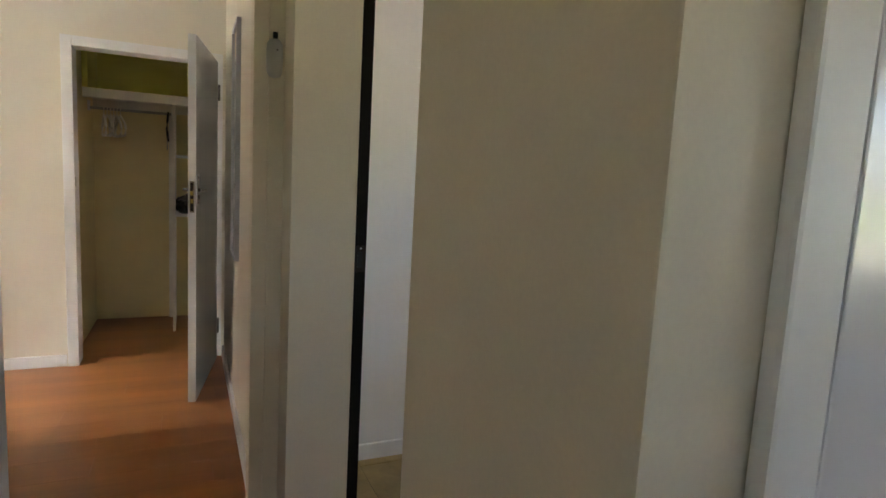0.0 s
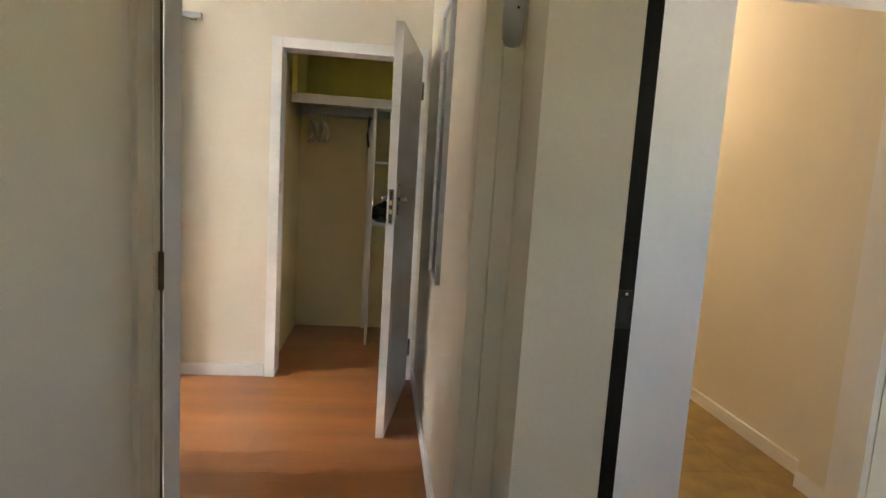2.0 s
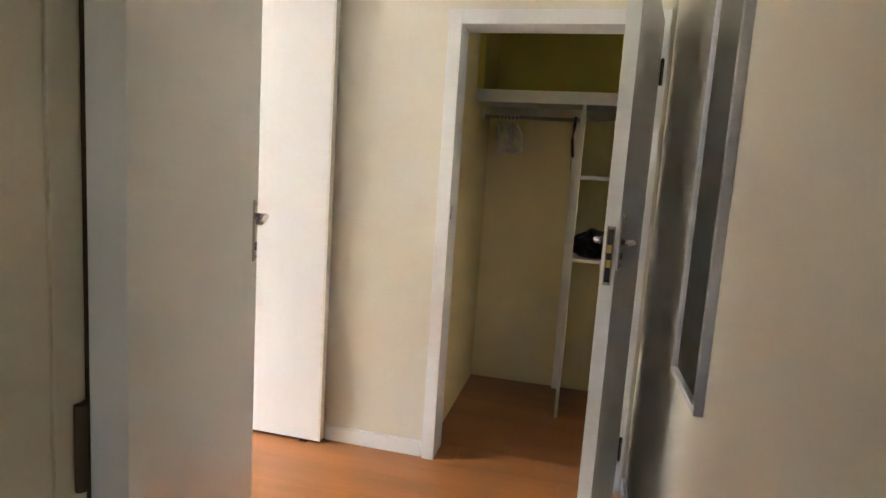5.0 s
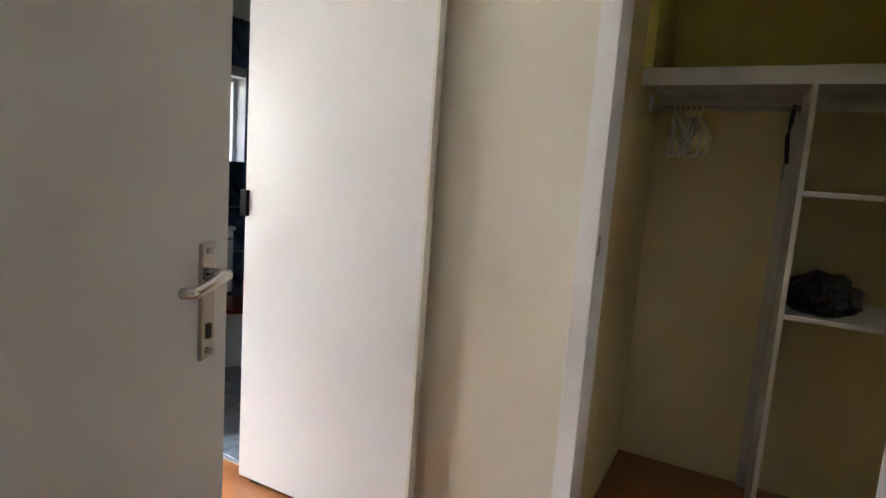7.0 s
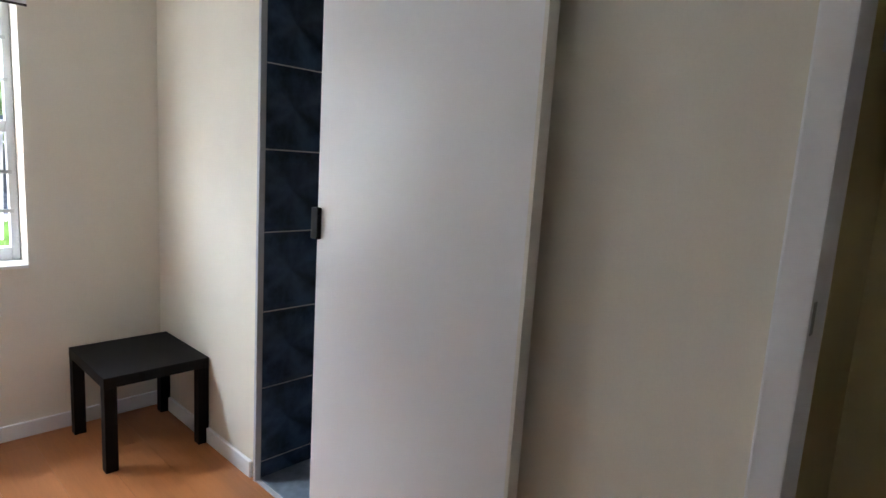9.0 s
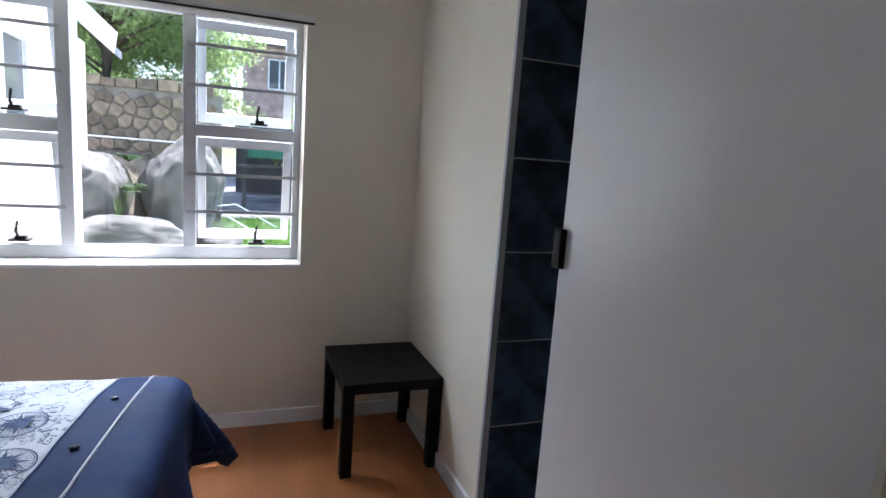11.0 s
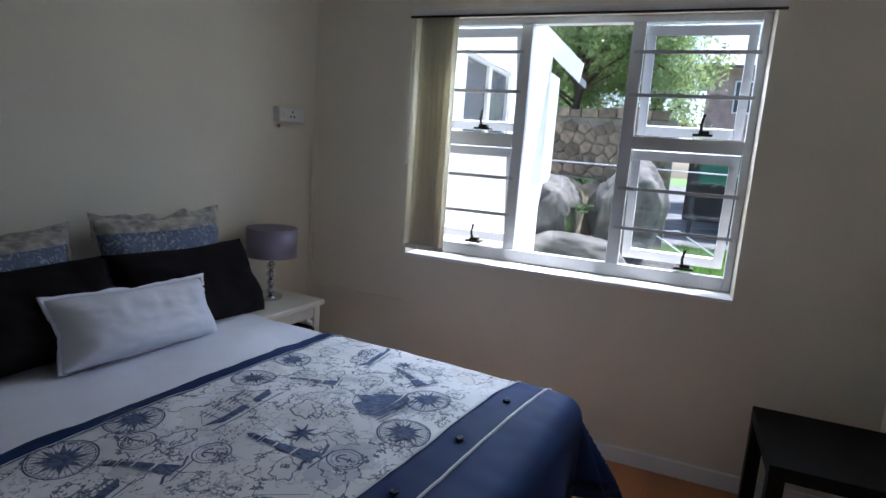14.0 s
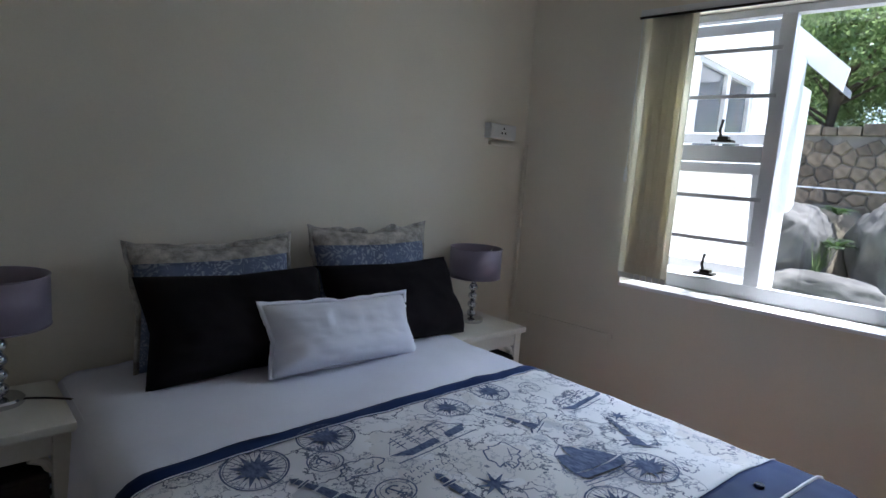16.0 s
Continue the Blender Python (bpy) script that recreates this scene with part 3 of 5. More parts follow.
part("jamb", box(2.235, 1.362, 0, 2.268, 1.52, 1.974, 0.003), WHITE, frame_5)
part("jamb", box(1.4055, 1.242, 0, 1.412, 1.358, 1.974, 0.002), WHITE, frame_5)

# outer door of the hall, standing open into the added porch
outer = thing("door_frame_6", "white painted frame of the hall's outer doorway", "door frame", kind="structure")
part("post", box(0.798, -0.888, 0, 0.871, -0.8675, 2.098, 0.006), WHITE, outer)
part("post", box(0.798, -1.929, 0, 0.871, -1.905, 2.098, 0.006), WHITE, outer)
part("head", box(0.798, -1.904, 2.062, 0.871, -0.889, 2.098, 0.004), WHITE, outer)
od = thing("door_6", "open white gloss painted outer door of the hall", "door", kind="structure")
part("leaf", box(0.876, -0.886, 0.01, 1.76, -0.846, 2.05, 0.004), DOORGLOSS, od)
lever_set(od, 1.69, 1.05, -0.886, -1)

# passage ceiling lamp, out of sight behind the beam
lamp_p = thing("ceiling_lamp", "round warm opal ceiling lamp in the passage", "ceiling lamp")
part("shade", lathe([(0.001, -0.09), (0.08, -0.085), (0.14, -0.05), (0.15, 0.0)], 24, (1.65, 3.1, CEILING - 0.012)), lit("warm glow", (1.0, 0.75, 0.50), 2.2), lamp_p, "glowing opal bowl", smooth=True)
part("rose", lathe([(0.16, -0.012), (0.16, 0.0)], 24, (1.65, 3.1, CEILING - 0.0005)), WHITE, lamp_p)

# socket box and cable trunking
SKEW = -4.67
wall_m = lambda x: Matrix.Translation((x, 0.31 - 0.0817 * (x + 3.26), 0)) @ Matrix.Rotation(radians(SKEW), 4, "Z")
sock = thing("wall_socket", "white three pin wall socket on a surface box", "socket", wall_m(-3.05))
part("box", box(-0.092, 0.001, 1.442, 0.092, 0.036, 1.512, 0.004), PLASTICWHITE, sock)
part("face", box(-0.088, 0.036, 1.446, 0.088, 0.042, 1.508, 0.003), PLASTICWHITE, sock)
for dx, dz in ((0.0, 0.016), (-0.012, -0.006), (0.012, -0.006)):
    part("pin_hole", box(dx - 0.004, 0.0415, 1.475 + dz - 0.005, dx + 0.004, 0.0428, 1.475 + dz + 0.005), BLACKPLASTIC, sock)
part("rocker", box(0.055, 0.041, 1.466, 0.070, 0.046, 1.490, 0.002), PLASTICWHITE, sock)
trunk = thing("cable_trunking", "cream painted cable trunking running to the corner", "trunking")
part("run", box(-0.205, 0.001, 1.412, 0.06, 0.018, 1.428, 0.002), PAINT, trunk, m=wall_m(-3.05))
part("run", box(WX + 0.002, 0.318, 0.565, WX + 0.018, 0.336, 1.428, 0.002), PAINT, trunk)
part("run", box(WX + 0.001, 0.337, 0.558, WX + 0.017, 0.90, 0.580, 0.002), PAINT, trunk)

# ---- window, bars, blind ----
FX = -3.40                       # inner face of the frame
win = thing("window_1", "white aluminium window with open top hung sashes", "window", kind="structure")
MY = (0.902, 0.940, 1.372, 1.428, 1.878, 1.934, 2.385, 2.418)
def member(name, y0, z0, y1, z1, d=0.05, parent=win, material=ALU, x=FX):
    return part(name, box(x - d, y0, z0, x, y1, z1, 0.004), material, parent)
member("frame_side", MY[0], 0.832, MY[1], 2.003)
member("frame_side", MY[6], 0.832, MY[7], 2.003)
member("frame_head", MY[1], 1.972, MY[6], 2.003)
member("frame_bottom", MY[1], 0.832, MY[6], 0.893)
member("mullion", MY[2], 0.893, MY[3], 1.972)
member("mullion", MY[4], 0.893, MY[5], 1.972)
member("transom", MY[1], 1.395, MY[2], 1.462)
member("transom", MY[5], 1.425, MY[6], 1.482)
p = part("pane", box(FX - 0.028, MY[3], 0.893, FX - 0.023, MY[4], 1.972), GLASS, win)
p.visible_shadow = False
setting("window_sill", box(WX - T + 0.005, WY0 + 0.001, 0.8155, WX + 0.012, WY1 - 0.001, 0.831, 0.003), WHITE, "white painted window sill", "window sill")

def sash(y0, z0, y1, z1, deg):
    """A top hung sash, open at its foot, with a peg stay."""
    h = z1 - z0
    s = part("sash", box(-0.03, y0, -0.045, 0, y1, 0, 0.003), ALU, win)
    s.matrix_basis = Matrix.Translation((FX - 0.055, 0, z1)) @ Matrix.Rotation(radians(deg), 4, "Y")
    for a, b, c, d in ((y0, -h, y0 + 0.038, -0.045), (y1 - 0.038, -h, y1, -0.045), (y0 + 0.038, -h, y1 - 0.038, -h + 0.045)):
        part("sash_rail", box(-0.03, a, b, 0, c, d, 0.003), ALU, s)
    g = part("pane", box(-0.018, y0 + 0.038, -h + 0.045, -0.014, y1 - 0.038, -0.045), GLASS, s)
    g.visible_shadow = False
    ym = y0 + 0.62 * (y1 - y0)
    bm = box(FX - 0.05, ym - 0.035, z0 + 0.012, FX + 0.012, ym + 0.045, z0 + 0.022, 0.002)
    tube([(FX - 0.015, ym, z0 + 0.022), (FX + 0.005, ym - 0.005, z0 + 0.06), (FX + 0.008, ym + 0.004, z0 + 0.105)], 0.0065, 8, bm)
    box(FX - 0.03, ym - 0.012, z0 + 0.02, FX + 0.005, ym + 0.03, z0 + 0.036, 0.002, bm=bm)
    part("peg_stay", bm, DARKMETAL, win, "dark peg stay", smooth=False)


sash(1.936, 1.484, 2.383, 1.970, 12)
sash(1.936, 0.895, 2.383, 1.423, 12)
sash(0.942, 1.464, 1.370, 1.970, 15)
sash(0.942, 0.895, 1.370, 1.393, 11)
for z in (1.845, 1.661, 1.247, 1.066):
    for y0, y1 in ((1.895, 2.398), (0.93, 1.395)):
        part("burglar_bar", box(FX + 0.002, y0, z - 0.008, FX + 0.010, y1, z + 0.008, 0.001), BARSTEEL, win, "grey flat burglar bar")

blind = thing("vertical_blind", "cream vertical blind stacked to one side", "blind")
part("head_rail", box(-3.245, 0.885, 1.972, -3.205, 2.445, 2.000, 0.003), PLASTICWHITE, blind)
part("valance", box(-3.203, 0.885, 1.962, -3.199, 2.445, 1.972), DARKMETAL, blind, "thin dark track edge")
for k in range(6):
    bm = bmesh.new()
    w, n = 0.088, 8
    cols = []
    for i in range(n + 1):
        s = i / n - 0.5
        bow = 0.006 * (1 - 4 * s * s)
        cols.append([bm.verts.new((s * w, bow, z)) for z in (0.872, 1.2, 1.6, 1.972)])
    for a, b in zip(cols, cols[1:]):
        for q in range(3):
            bm.faces.new((a[q], b[q], b[q + 1], a[q + 1]))
    ang = 80 + 2 * math.sin(k * 2.1)
    ob = part("slat", bm, BLINDCLOTH, blind, smooth=True)
    ob.matrix_basis = Matrix.Translation((-3.222, 0.945 + k * 0.028, 0)) @ Matrix.Rotation(radians(ang), 4, "Z")
    mod = ob.modifiers.new("thick", "SOLIDIFY")
    mod.thickness = 0.0012
    part("weight", box(-0.040, -0.003, 0.862, 0.040, 0.004, 0.884, 0.001), PLASTICWHITE, ob)
bm = tube([(-3.222, 0.91 + 0.016 * k, 0.866 + 0.004 * math.cos(k * math.pi)) for k in range(15)], 0.002, 6)
part("bottom_chain", bm, PLASTICWHITE, blind)
part("cord_weight", lathe([(0.001, 0), (0.009, 0.01), (0.007, 0.06), (0.002, 0.07)], 12, (-3.215, 0.893, 1.28)), PLASTICWHITE, blind)
part("cord", tube([(-3.215, 0.893, 1.35), (-3.215, 0.893, 1.972)], 0.0015, 6), PLASTICWHITE, blind)

# ---- closet contents ----
shelf = thing("closet_shelf", "cream painted top shelf with a deep front edge", "shelf")
part("board", box(-0.350, 3.722, 1.805, 0.798, 4.216, 1.837), NSPAINT, shelf)
part("front_rail", box(-0.350, 3.700, 1.770, 0.798, 3.721, 1.838, 0.002), NSPAINT, shelf)
part("batten", box(-0.350, 4.196, 1.740, 0.798, 4.2165, 1.804, 0.001), NSPAINT, shelf)
divider = thing("closet_divider", "cream upright board with shelves beside the hanging space", "closet divider")
part("upright", box(0.236, 3.702, 0.0, 0.254, 4.2165, 1.7695, 0.001), NSPAINT, divider)
for z in (1.385, 0.925):
    part("shelf_board", box(0.2545, 3.704, z - 0.009, 0.798, 4.2165, z + 0.009, 0.001), WHITE, divider)
part("back_strip", box(0.196, 4.180, 0.0, 0.2355, 4.2165, 1.7395, 0.002), NSPAINT, divider)
rail = thing("clothes_rail", "thin steel clothes rail under the shelf", "clothes rail")
part("bar", tube([(-0.335, 3.95, 1.716), (0.2355, 3.95, 1.716)], 0.010, 12), STEEL, rail, smooth=True)
for x in (-0.343, 0.232):
    part("bracket", box(x - 0.008, 3.93, 1.695, x + 0.008, 3.97, 1.768, 0.002), PLASTICWHITE, rail)
def hanger(k):
    h = thing("clothes_hanger", "ivory plastic clothes hanger on the rail", "hanger", group="hangers on the rail")
    a = radians(10 + 7 * math.sin(k * 1.7))
    hook = [(0.012 * math.cos(t), 0, 0.013 + 0.012 * math.sin(t)) for t in [radians(q) for q in range(-20, 200, 20)]]
    hook = [(0, x, z) for x, _, z in hook] + [(0, -0.011, 0.002), (0, 0.0, -0.015), (0, 0.0, -0.045)]
    part("hook", tube(hook, 0.0035, 6), HANGER, h)
    body = [(0, 0, -0.045), (0, -0.09, -0.080), (0, -0.175, -0.120), (0, -0.195, -0.150), (0, -0.185, -0.185), (0, -0.150, -0.200), (0, 0, -0.202), (0, 0.150, -0.200), (0, 0.185, -0.185), (0, 0.195, -0.150), (0, 0.175, -0.120), (0, 0.09, -0.080), (0, 0, -0.045)]
    part("bow", tube(body, 0.0085, 8), HANGER, h)
    h.matrix_basis = Matrix.Translation((-0.245 + 0.022 * k, 3.95, 1.717)) @ Matrix.Rotation(a, 4, "Z")
for k in range(6):
    hanger(k)
strap = thing("hanging_belt", "black belt with a steel ring hung from the rail", "belt")
part("strap", tube([(0.20, 3.95, 1.73), (0.195, 3.935, 1.66), (0.19, 3.93, 1.60), (0.196, 3.94, 1.54), (0.20, 3.95, 1.50)], 0.009, 8), BLACKPLASTIC, strap)
part("hook", tube([(0.20, 3.955, 1.73), (0.20, 3.965, 1.715), (0.20, 3.95, 1.700)], 0.003, 6), STEEL, strap)
part("ring", tube([(0.192, 3.945 + 0.024 * math.cos(radians(a)), 1.468 + 0.036 * math.sin(radians(a))) for a in range(0, 361, 20)], 0.003, 6), STEEL, strap)
bag = thing("plastic_bag", "tied black plastic bag resting on a closet shelf", "bag")
bm = bmesh.new()
bmesh.ops.create_icosphere(bm, subdivisions=4, radius=1)
for v in bm.verts:
    c = v.co.copy()
    n = noise.noise(c * 2.2) * 0.25 + abs(noise.noise(c * 5.0)) * 0.16 + noise.noise(c * 11) * 0.05
    c *= 1 + n
    v.co = (0.375 + c.x * 0.125, 3.86 + c.y * 0.12, 0.934 + max(0.0, 0.065 + c.z * 0.088))
part("sack", bm, BAGPLASTIC, bag, smooth=True)
part("tied_neck", lathe([(0.03, 0), (0.02, 0.012), (0.012, 0.020)], 9, (0.36, 3.80, 1.045)), BAGPLASTIC, bag)

# ---- side table ----
tbl = thing("side_table", "small square black brown side table in the corner", "table")
part("tabletop", box(-3.175, 2.545, 0.382, -2.665, 2.996, 0.430, 0.003), BLACKWOOD, tbl)
for x in (-3.174, -2.716):
    for y in (2.546, 2.945):
        part("leg", box(x, y, 0.0, x + 0.05, y + 0.05, 0.3815, 0.002), BLACKWOOD, tbl)

# ---- bed ----
bed_m = Matrix.Translation((-1.845, 0.95, 0)) @ Matrix.Rotation(radians(-4.7), 4, "Z")
bed = thing("bed", "double bed with a beige divan base and white mattress", "bed", bed_m)
part("base", box(-0.655, -0.735, 0.10, 0.655, 0.95, 0.36, 0.02), BEDBASE, bed)
for x in (-0.56, 0.56):
    for y in (-0.62, 0.84):
        part("foot", lathe([(0.03, 0), (0.038, 0.09)], 14, (x, y, 0.0)), BLACKWOOD, bed)
part("mattress", box(-0.66, -0.74, 0.361, 0.66, 0.955, 0.610, 0.045), SHEET, bed)

HALF, FOOT, RND, TOP = 0.605, 0.905, 0.075, 0.633
def drape(a, b, lift=0.0, head_open=True):
    """Cloth coordinates to bed coordinates: flat on top, rounded over the edge, hanging in soft folds."""
    ca = max(-HALF, min(HALF, a))
    cb = min(FOOT, b)
    oa, ob_ = a - ca, b - cb
    d = math.hypot(oa, ob_)
    puff = 0.007 * math.sin(a * 7 + 1) * math.sin(b * 6) + 0.006 * noise.noise(Vector((a * 8, b * 8, 2))) + 0.0025 * noise.noise(Vector((a * 22, b * 15, 5)))
    if d < 1e-6:
        edge = min(1, (HALF + 0.06 - abs(a)) / 0.3, (FOOT + 0.06 - b) / 0.3)
        return Vector((a, b, TOP - 0.006 + 0.012 * edge + puff + lift))
    ua, ub = oa / d, ob_ / d
    arc = RND * math.pi / 2
    s = a * ub * 1.0 + b * abs(ua) * 1.0
    if d < arc:
        out, down = RND * math.sin(d / RND), RND * (1 - math.cos(d / RND))
    else:
        h = d - arc
        fold = 0.035 * math.sin(s * 15 + 0.6 * math.sin(s * 7)) * min(1, h / 0.25)
        corner = 4 * (ua * ub) ** 2
        out, down = RND + h * (0.10 + 0.38 * corner) + fold, RND + h * (0.985 - 0.12 * corner)
    return Vector((ca + ua * (out + lift), cb + ub * (out + lift), TOP - 0.006 - down + puff * max(0, 1 - d / arc) + lift * max(0, 1 - d / arc)))


def cloth(name, a0, a1, b0, b1, na, nb, material, parent, label, lift=0.0, skew=0.0, thick=0.006):
    bm = bmesh.new()
    grid = [[bm.verts.new(drape(a, b + skew_b(a, b, skew), lift)) for a in np.linspace(a0, a1, na + 1)] for b in np.linspace(b0, b1, nb + 1)]
    for r0, r1 in zip(grid, grid[1:]):
        for k in range(na):
            bm.faces.new((r0[k], r0[k + 1], r1[k + 1], r1[k]))
    ob = part(name, bm, material, parent, label, smooth=True)
    mod = ob.modifiers.new("thick", "SOLIDIFY")
    mod.thickness, mod.offset = thick, -1
    return ob


def skew_b(a, b, skew):
    return -skew * a * min(1, max(0, (b - 0.05) / 0.6)) * (0 if b > 1.2 else 1)


SIDE = 0.98
cloth("top_sheet", -SIDE, SIDE, -0.725, 0.02, 70, 26, SHEET, bed, "white cotton sheet turned smooth over the mattress", -0.005)
cover = thing("bedspread", "navy and white bedspread printed with ships and compasses", "bedspread", bed_m)
cloth("head_band", -SIDE, SIDE, -0.018, 0.034, 70, 4, NAVY, cover, "navy binding", 0.001)
cloth("print_panel", -SIDE, SIDE, 0.034, 0.715, 90, 46, PRINT, cover, "white cotton printed with navy maps", 0.0, 0.07)
cloth("navy_border", -SIDE, SIDE, 0.715, 1.275, 110, 44, NAVY, cover, "plain navy foot panel", 0.002, 0.07)


def cord(b, r, name, material, skew):
    pts = [cover_pt(a, b + skew_b(a, b, skew), 0.004) for a in np.linspace(-SIDE, SIDE, 70)]
    part(name, tube(pts, r, 6), material, cover, "white piping cord" if r > 0.002 else "fine white stitching")


def cover_pt(a, b, lift):
    return drape(a, b, lift)


cord(0.818, 0.0042, "piping", PIPING, 0.07)
cord(0.716, 0.0016, "seam", PIPING, 0.07)
cord(0.035, 0.0012, "seam", PIPING, 0.0)
for a in (-0.42, -0.145, 0.13, 0.40):
    p = drape(a, 0.768 - 0.07 * a, 0.003)
    bm = lathe([(0.001, 0.0), (0.010, 0.0), (0.0115, 0.003), (0.0095, 0.006), (0.006, 0.0045), (0.001, 0.0045)], 16, p)
    part("button", bm, BUTTON, cover, "glossy navy button", smooth=True)


# printed motifs: flat ink shapes laid on the cloth
def ink(name, polys, at, turn, size, material=INK):
    bm = bmesh.new()
    size *= 0.87
    c, s = math.cos(radians(turn)) * size, math.sin(radians(turn)) * size
    for poly in polys:
        vs = []
        for x, y in poly:
            a, b = at[0] + c * x - s * y, at[1] + s * x + c * y
            vs.append(bm.verts.new(drape(a, b, 0.0022)))
        if len(vs) > 2:
            bm.faces.new(vs)
    return part(name, bm, material, cover)


def ring(r0, r1, n=28, c=(0, 0)):
    t = [2 * math.pi * k / n for k in range(n + 1)]
    return [[(c[0] + r0 * math.cos(p), c[1] + r0 * math.sin(p)), (c[0] + r1 * math.cos(p), c[1] + r1 * math.sin(p)), (c[0] + r1 * math.cos(q), c[1] + r1 * math.sin(q)), (c[0] + r0 * math.cos(q), c[1] + r0 * math.sin(q))] for p, q in zip(t, t[1:])]


def star(n, r0, r1, start=0.0, half=False):
    out = []
    for k in range(n):
        t = start + 2 * math.pi * k / n
        w = math.pi / n
        tip = (r1 * math.cos(t), r1 * math.sin(t))
        l, r = (r0 * math.cos(t - w), r0 * math.sin(t - w)), (r0 * math.cos(t + w), r0 * math.sin(t + w))
        out.append([(0, 0), l, tip] if half else [(0, 0), l, tip, r])
    return out


def stroke(points, w):
    out = []
    for (x0, y0), (x1, y1) in zip(points, points[1:]):
        l = math.hypot(x1 - x0, y1 - y0) or 1
        nx, ny = -(y1 - y0) / l * w / 2, (x1 - x0) / l * w / 2
        out.append([(x0 - nx, y0 - ny), (x1 - nx, y1 - ny), (x1 + nx, y1 + ny), (x0 + nx, y0 + ny)])
    return out


COMPASS = ring(0.94, 1.0, 40) + ring(0.88, 0.905, 36) + star(8, 0.30, 0.86, 0) + star(8, 0.24, 0.62, math.pi / 8) + [q for k in range(32) for q in stroke([(0.62 * math.cos(k * math.pi / 16), 0.62 * math.sin(k * math.pi / 16)), (0.93 * math.cos(k * math.pi / 16), 0.93 * math.sin(k * math.pi / 16))], 0.022)]
ANCHOR = ring(0.92, 1.0, 30) + ring(0.72, 0.76, 26) + stroke([(0, -0.45), (0, 0.4)], 0.12) + stroke([(-0.22, 0.22), (0.22, 0.22)], 0.10) + stroke([(-0.4, -0.12), (-0.28, -0.38), (0, -0.48), (0.28, -0.38), (0.4, -0.12)], 0.11) + ring(0.06, 0.13, 12, (0, 0.48))
HULL = [[(-1.0, -0.35), (-0.8, -0.72), (0.75, -0.72), (1.05, -0.30), (0.55, -0.40), (-0.5, -0.42)]]
SHIP = HULL + [[(-0.92, -0.36), (-0.20, -0.36), (-0.16, 0.18), (-0.30, 0.52), (-0.66, 0.60), (-0.90, 0.10)], [(-0.22, -0.37), (0.36, -0.36), (0.40, 0.30), (0.22, 0.86), (-0.08, 0.98), (-0.24, 0.55)], [(0.34, -0.36), (0.92, -0.28), (0.74, 0.22), (0.52, 0.66), (0.36, 0.70)]] + stroke([(-1.15, -0.30), (-0.66, 0.66), (-0.04, 1.06), (0.48, 0.80), (1.30, -0.22)], 0.025) + [q for k in range(9) for q in stroke([(-1.05 + 0.25 * k, -0.80 - 0.03 * (k % 2)), (-0.80 + 0.25 * k, -0.84 + 0.04 * (k % 3))], 0.05)] + stroke([(-1.1, -0.95), (0.2, -0.99), (1.0, -0.94)], 0.03)
BOAT = [[(-1.25, 0.02), (-0.6, -0.06), (1.2, 0.10), (1.0, -0.16), (-0.85, -0.30)]] + [q for k in range(4) for q in stroke([(-0.75 + 0.42 * k, -0.02), (-0.68 + 0.42 * k, 0.62 - 0.06 * k)], 0.03)] + [q for k in range(4) for f in (0.2, 0.34, 0.48) for q in stroke([(-0.86 + 0.42 * k, f), (-0.56 + 0.42 * k, f + 0.03)], 0.035)] + stroke([(-1.2, 0.05), (-0.68, 0.62), (0.58, 0.44), (1.2, 0.1)], 0.014) + stroke([(-1.3, -0.36), (-0.4, -0.40), (0.5, -0.34), (1.3, -0.30)], 0.035)
TOWER = [[(-0.24, -1), (-0.16, -0.45), (0.16, -0.45), (0.24, -1)], [(-0.15, -0.38), (-0.11, 0.1), (0.11, 0.1), (0.15, -0.38)], [(-0.10, 0.16), (-0.08, 0.5), (0.08, 0.5), (0.10, 0.16)], [(-0.18, 0.52), (-0.18, 0.58), (0.18, 0.58), (0.18, 0.52)], [(-0.09, 0.62), (-0.09, 0.78), (0.09, 0.78), (0.09, 0.62)], [(-0.13, 0.80), (0.0, 1.0), (0.13, 0.80)]] + stroke([(-0.6, -1.0), (-0.3, -0.88), (0.2, -1.05), (0.65, -0.92)], 0.07) + stroke([(-0.45, -1.12), (0.5, -1.15)], 0.04)


def coast(seed):
    rng = random.Random(seed)
    n = 22
    pts = []
    for k in range(n + 1):
        t = 2 * math.pi * (k % n) / n
        rng2 = random.Random(seed * 100 + k % n)
        r = 0.55 + 0.45 * rng2.random()
        pts.append((r * math.cos(t), 0.7 * r * math.sin(t)))
    extra = [(x * 0.4 + rng.uniform(-0.3, 0.3), y * 0.4) for x, y in pts[:7]]
    return stroke(pts, 0.055) + stroke(extra, 0.035)


for at, size in (((-0.093, 0.645), 0.080), ((-0.285, 0.605), 0.078), ((-0.304, 0.085), 0.070), ((-0.115, 0.105), 0.075), ((0.246, 0.075), 0.080), ((0.43, 0.10), 0.082), ((0.36, 0.60), 0.088)):
    ink("compass_print", COMPASS, at, 11, size)
for at, turn, size in (((0.30, 0.165), 20, 0.047), ((0.244, 0.345), 20, 0.05), ((-0.24, 0.195), 15, 0.043), ((-0.318, 0.39), 15, 0.045), ((0.09, 0.60), 10, 0.05), ((-0.50, 0.50), 10, 0.045), ((0.47, 0.42), 25, 0.05), ((-0.45, 0.12), 0, 0.04)):
    ink("anchor_print", ANCHOR, at, turn, size, INK if size > 0.046 else INKLIGHT)
for at, turn, size in (((-0.20, 0.50), 172, 0.095), ((0.34, 0.71), 175, 0.09)):
    ink("ship_print", SHIP, (at[0], min(at[1], 0.60)), turn, size)
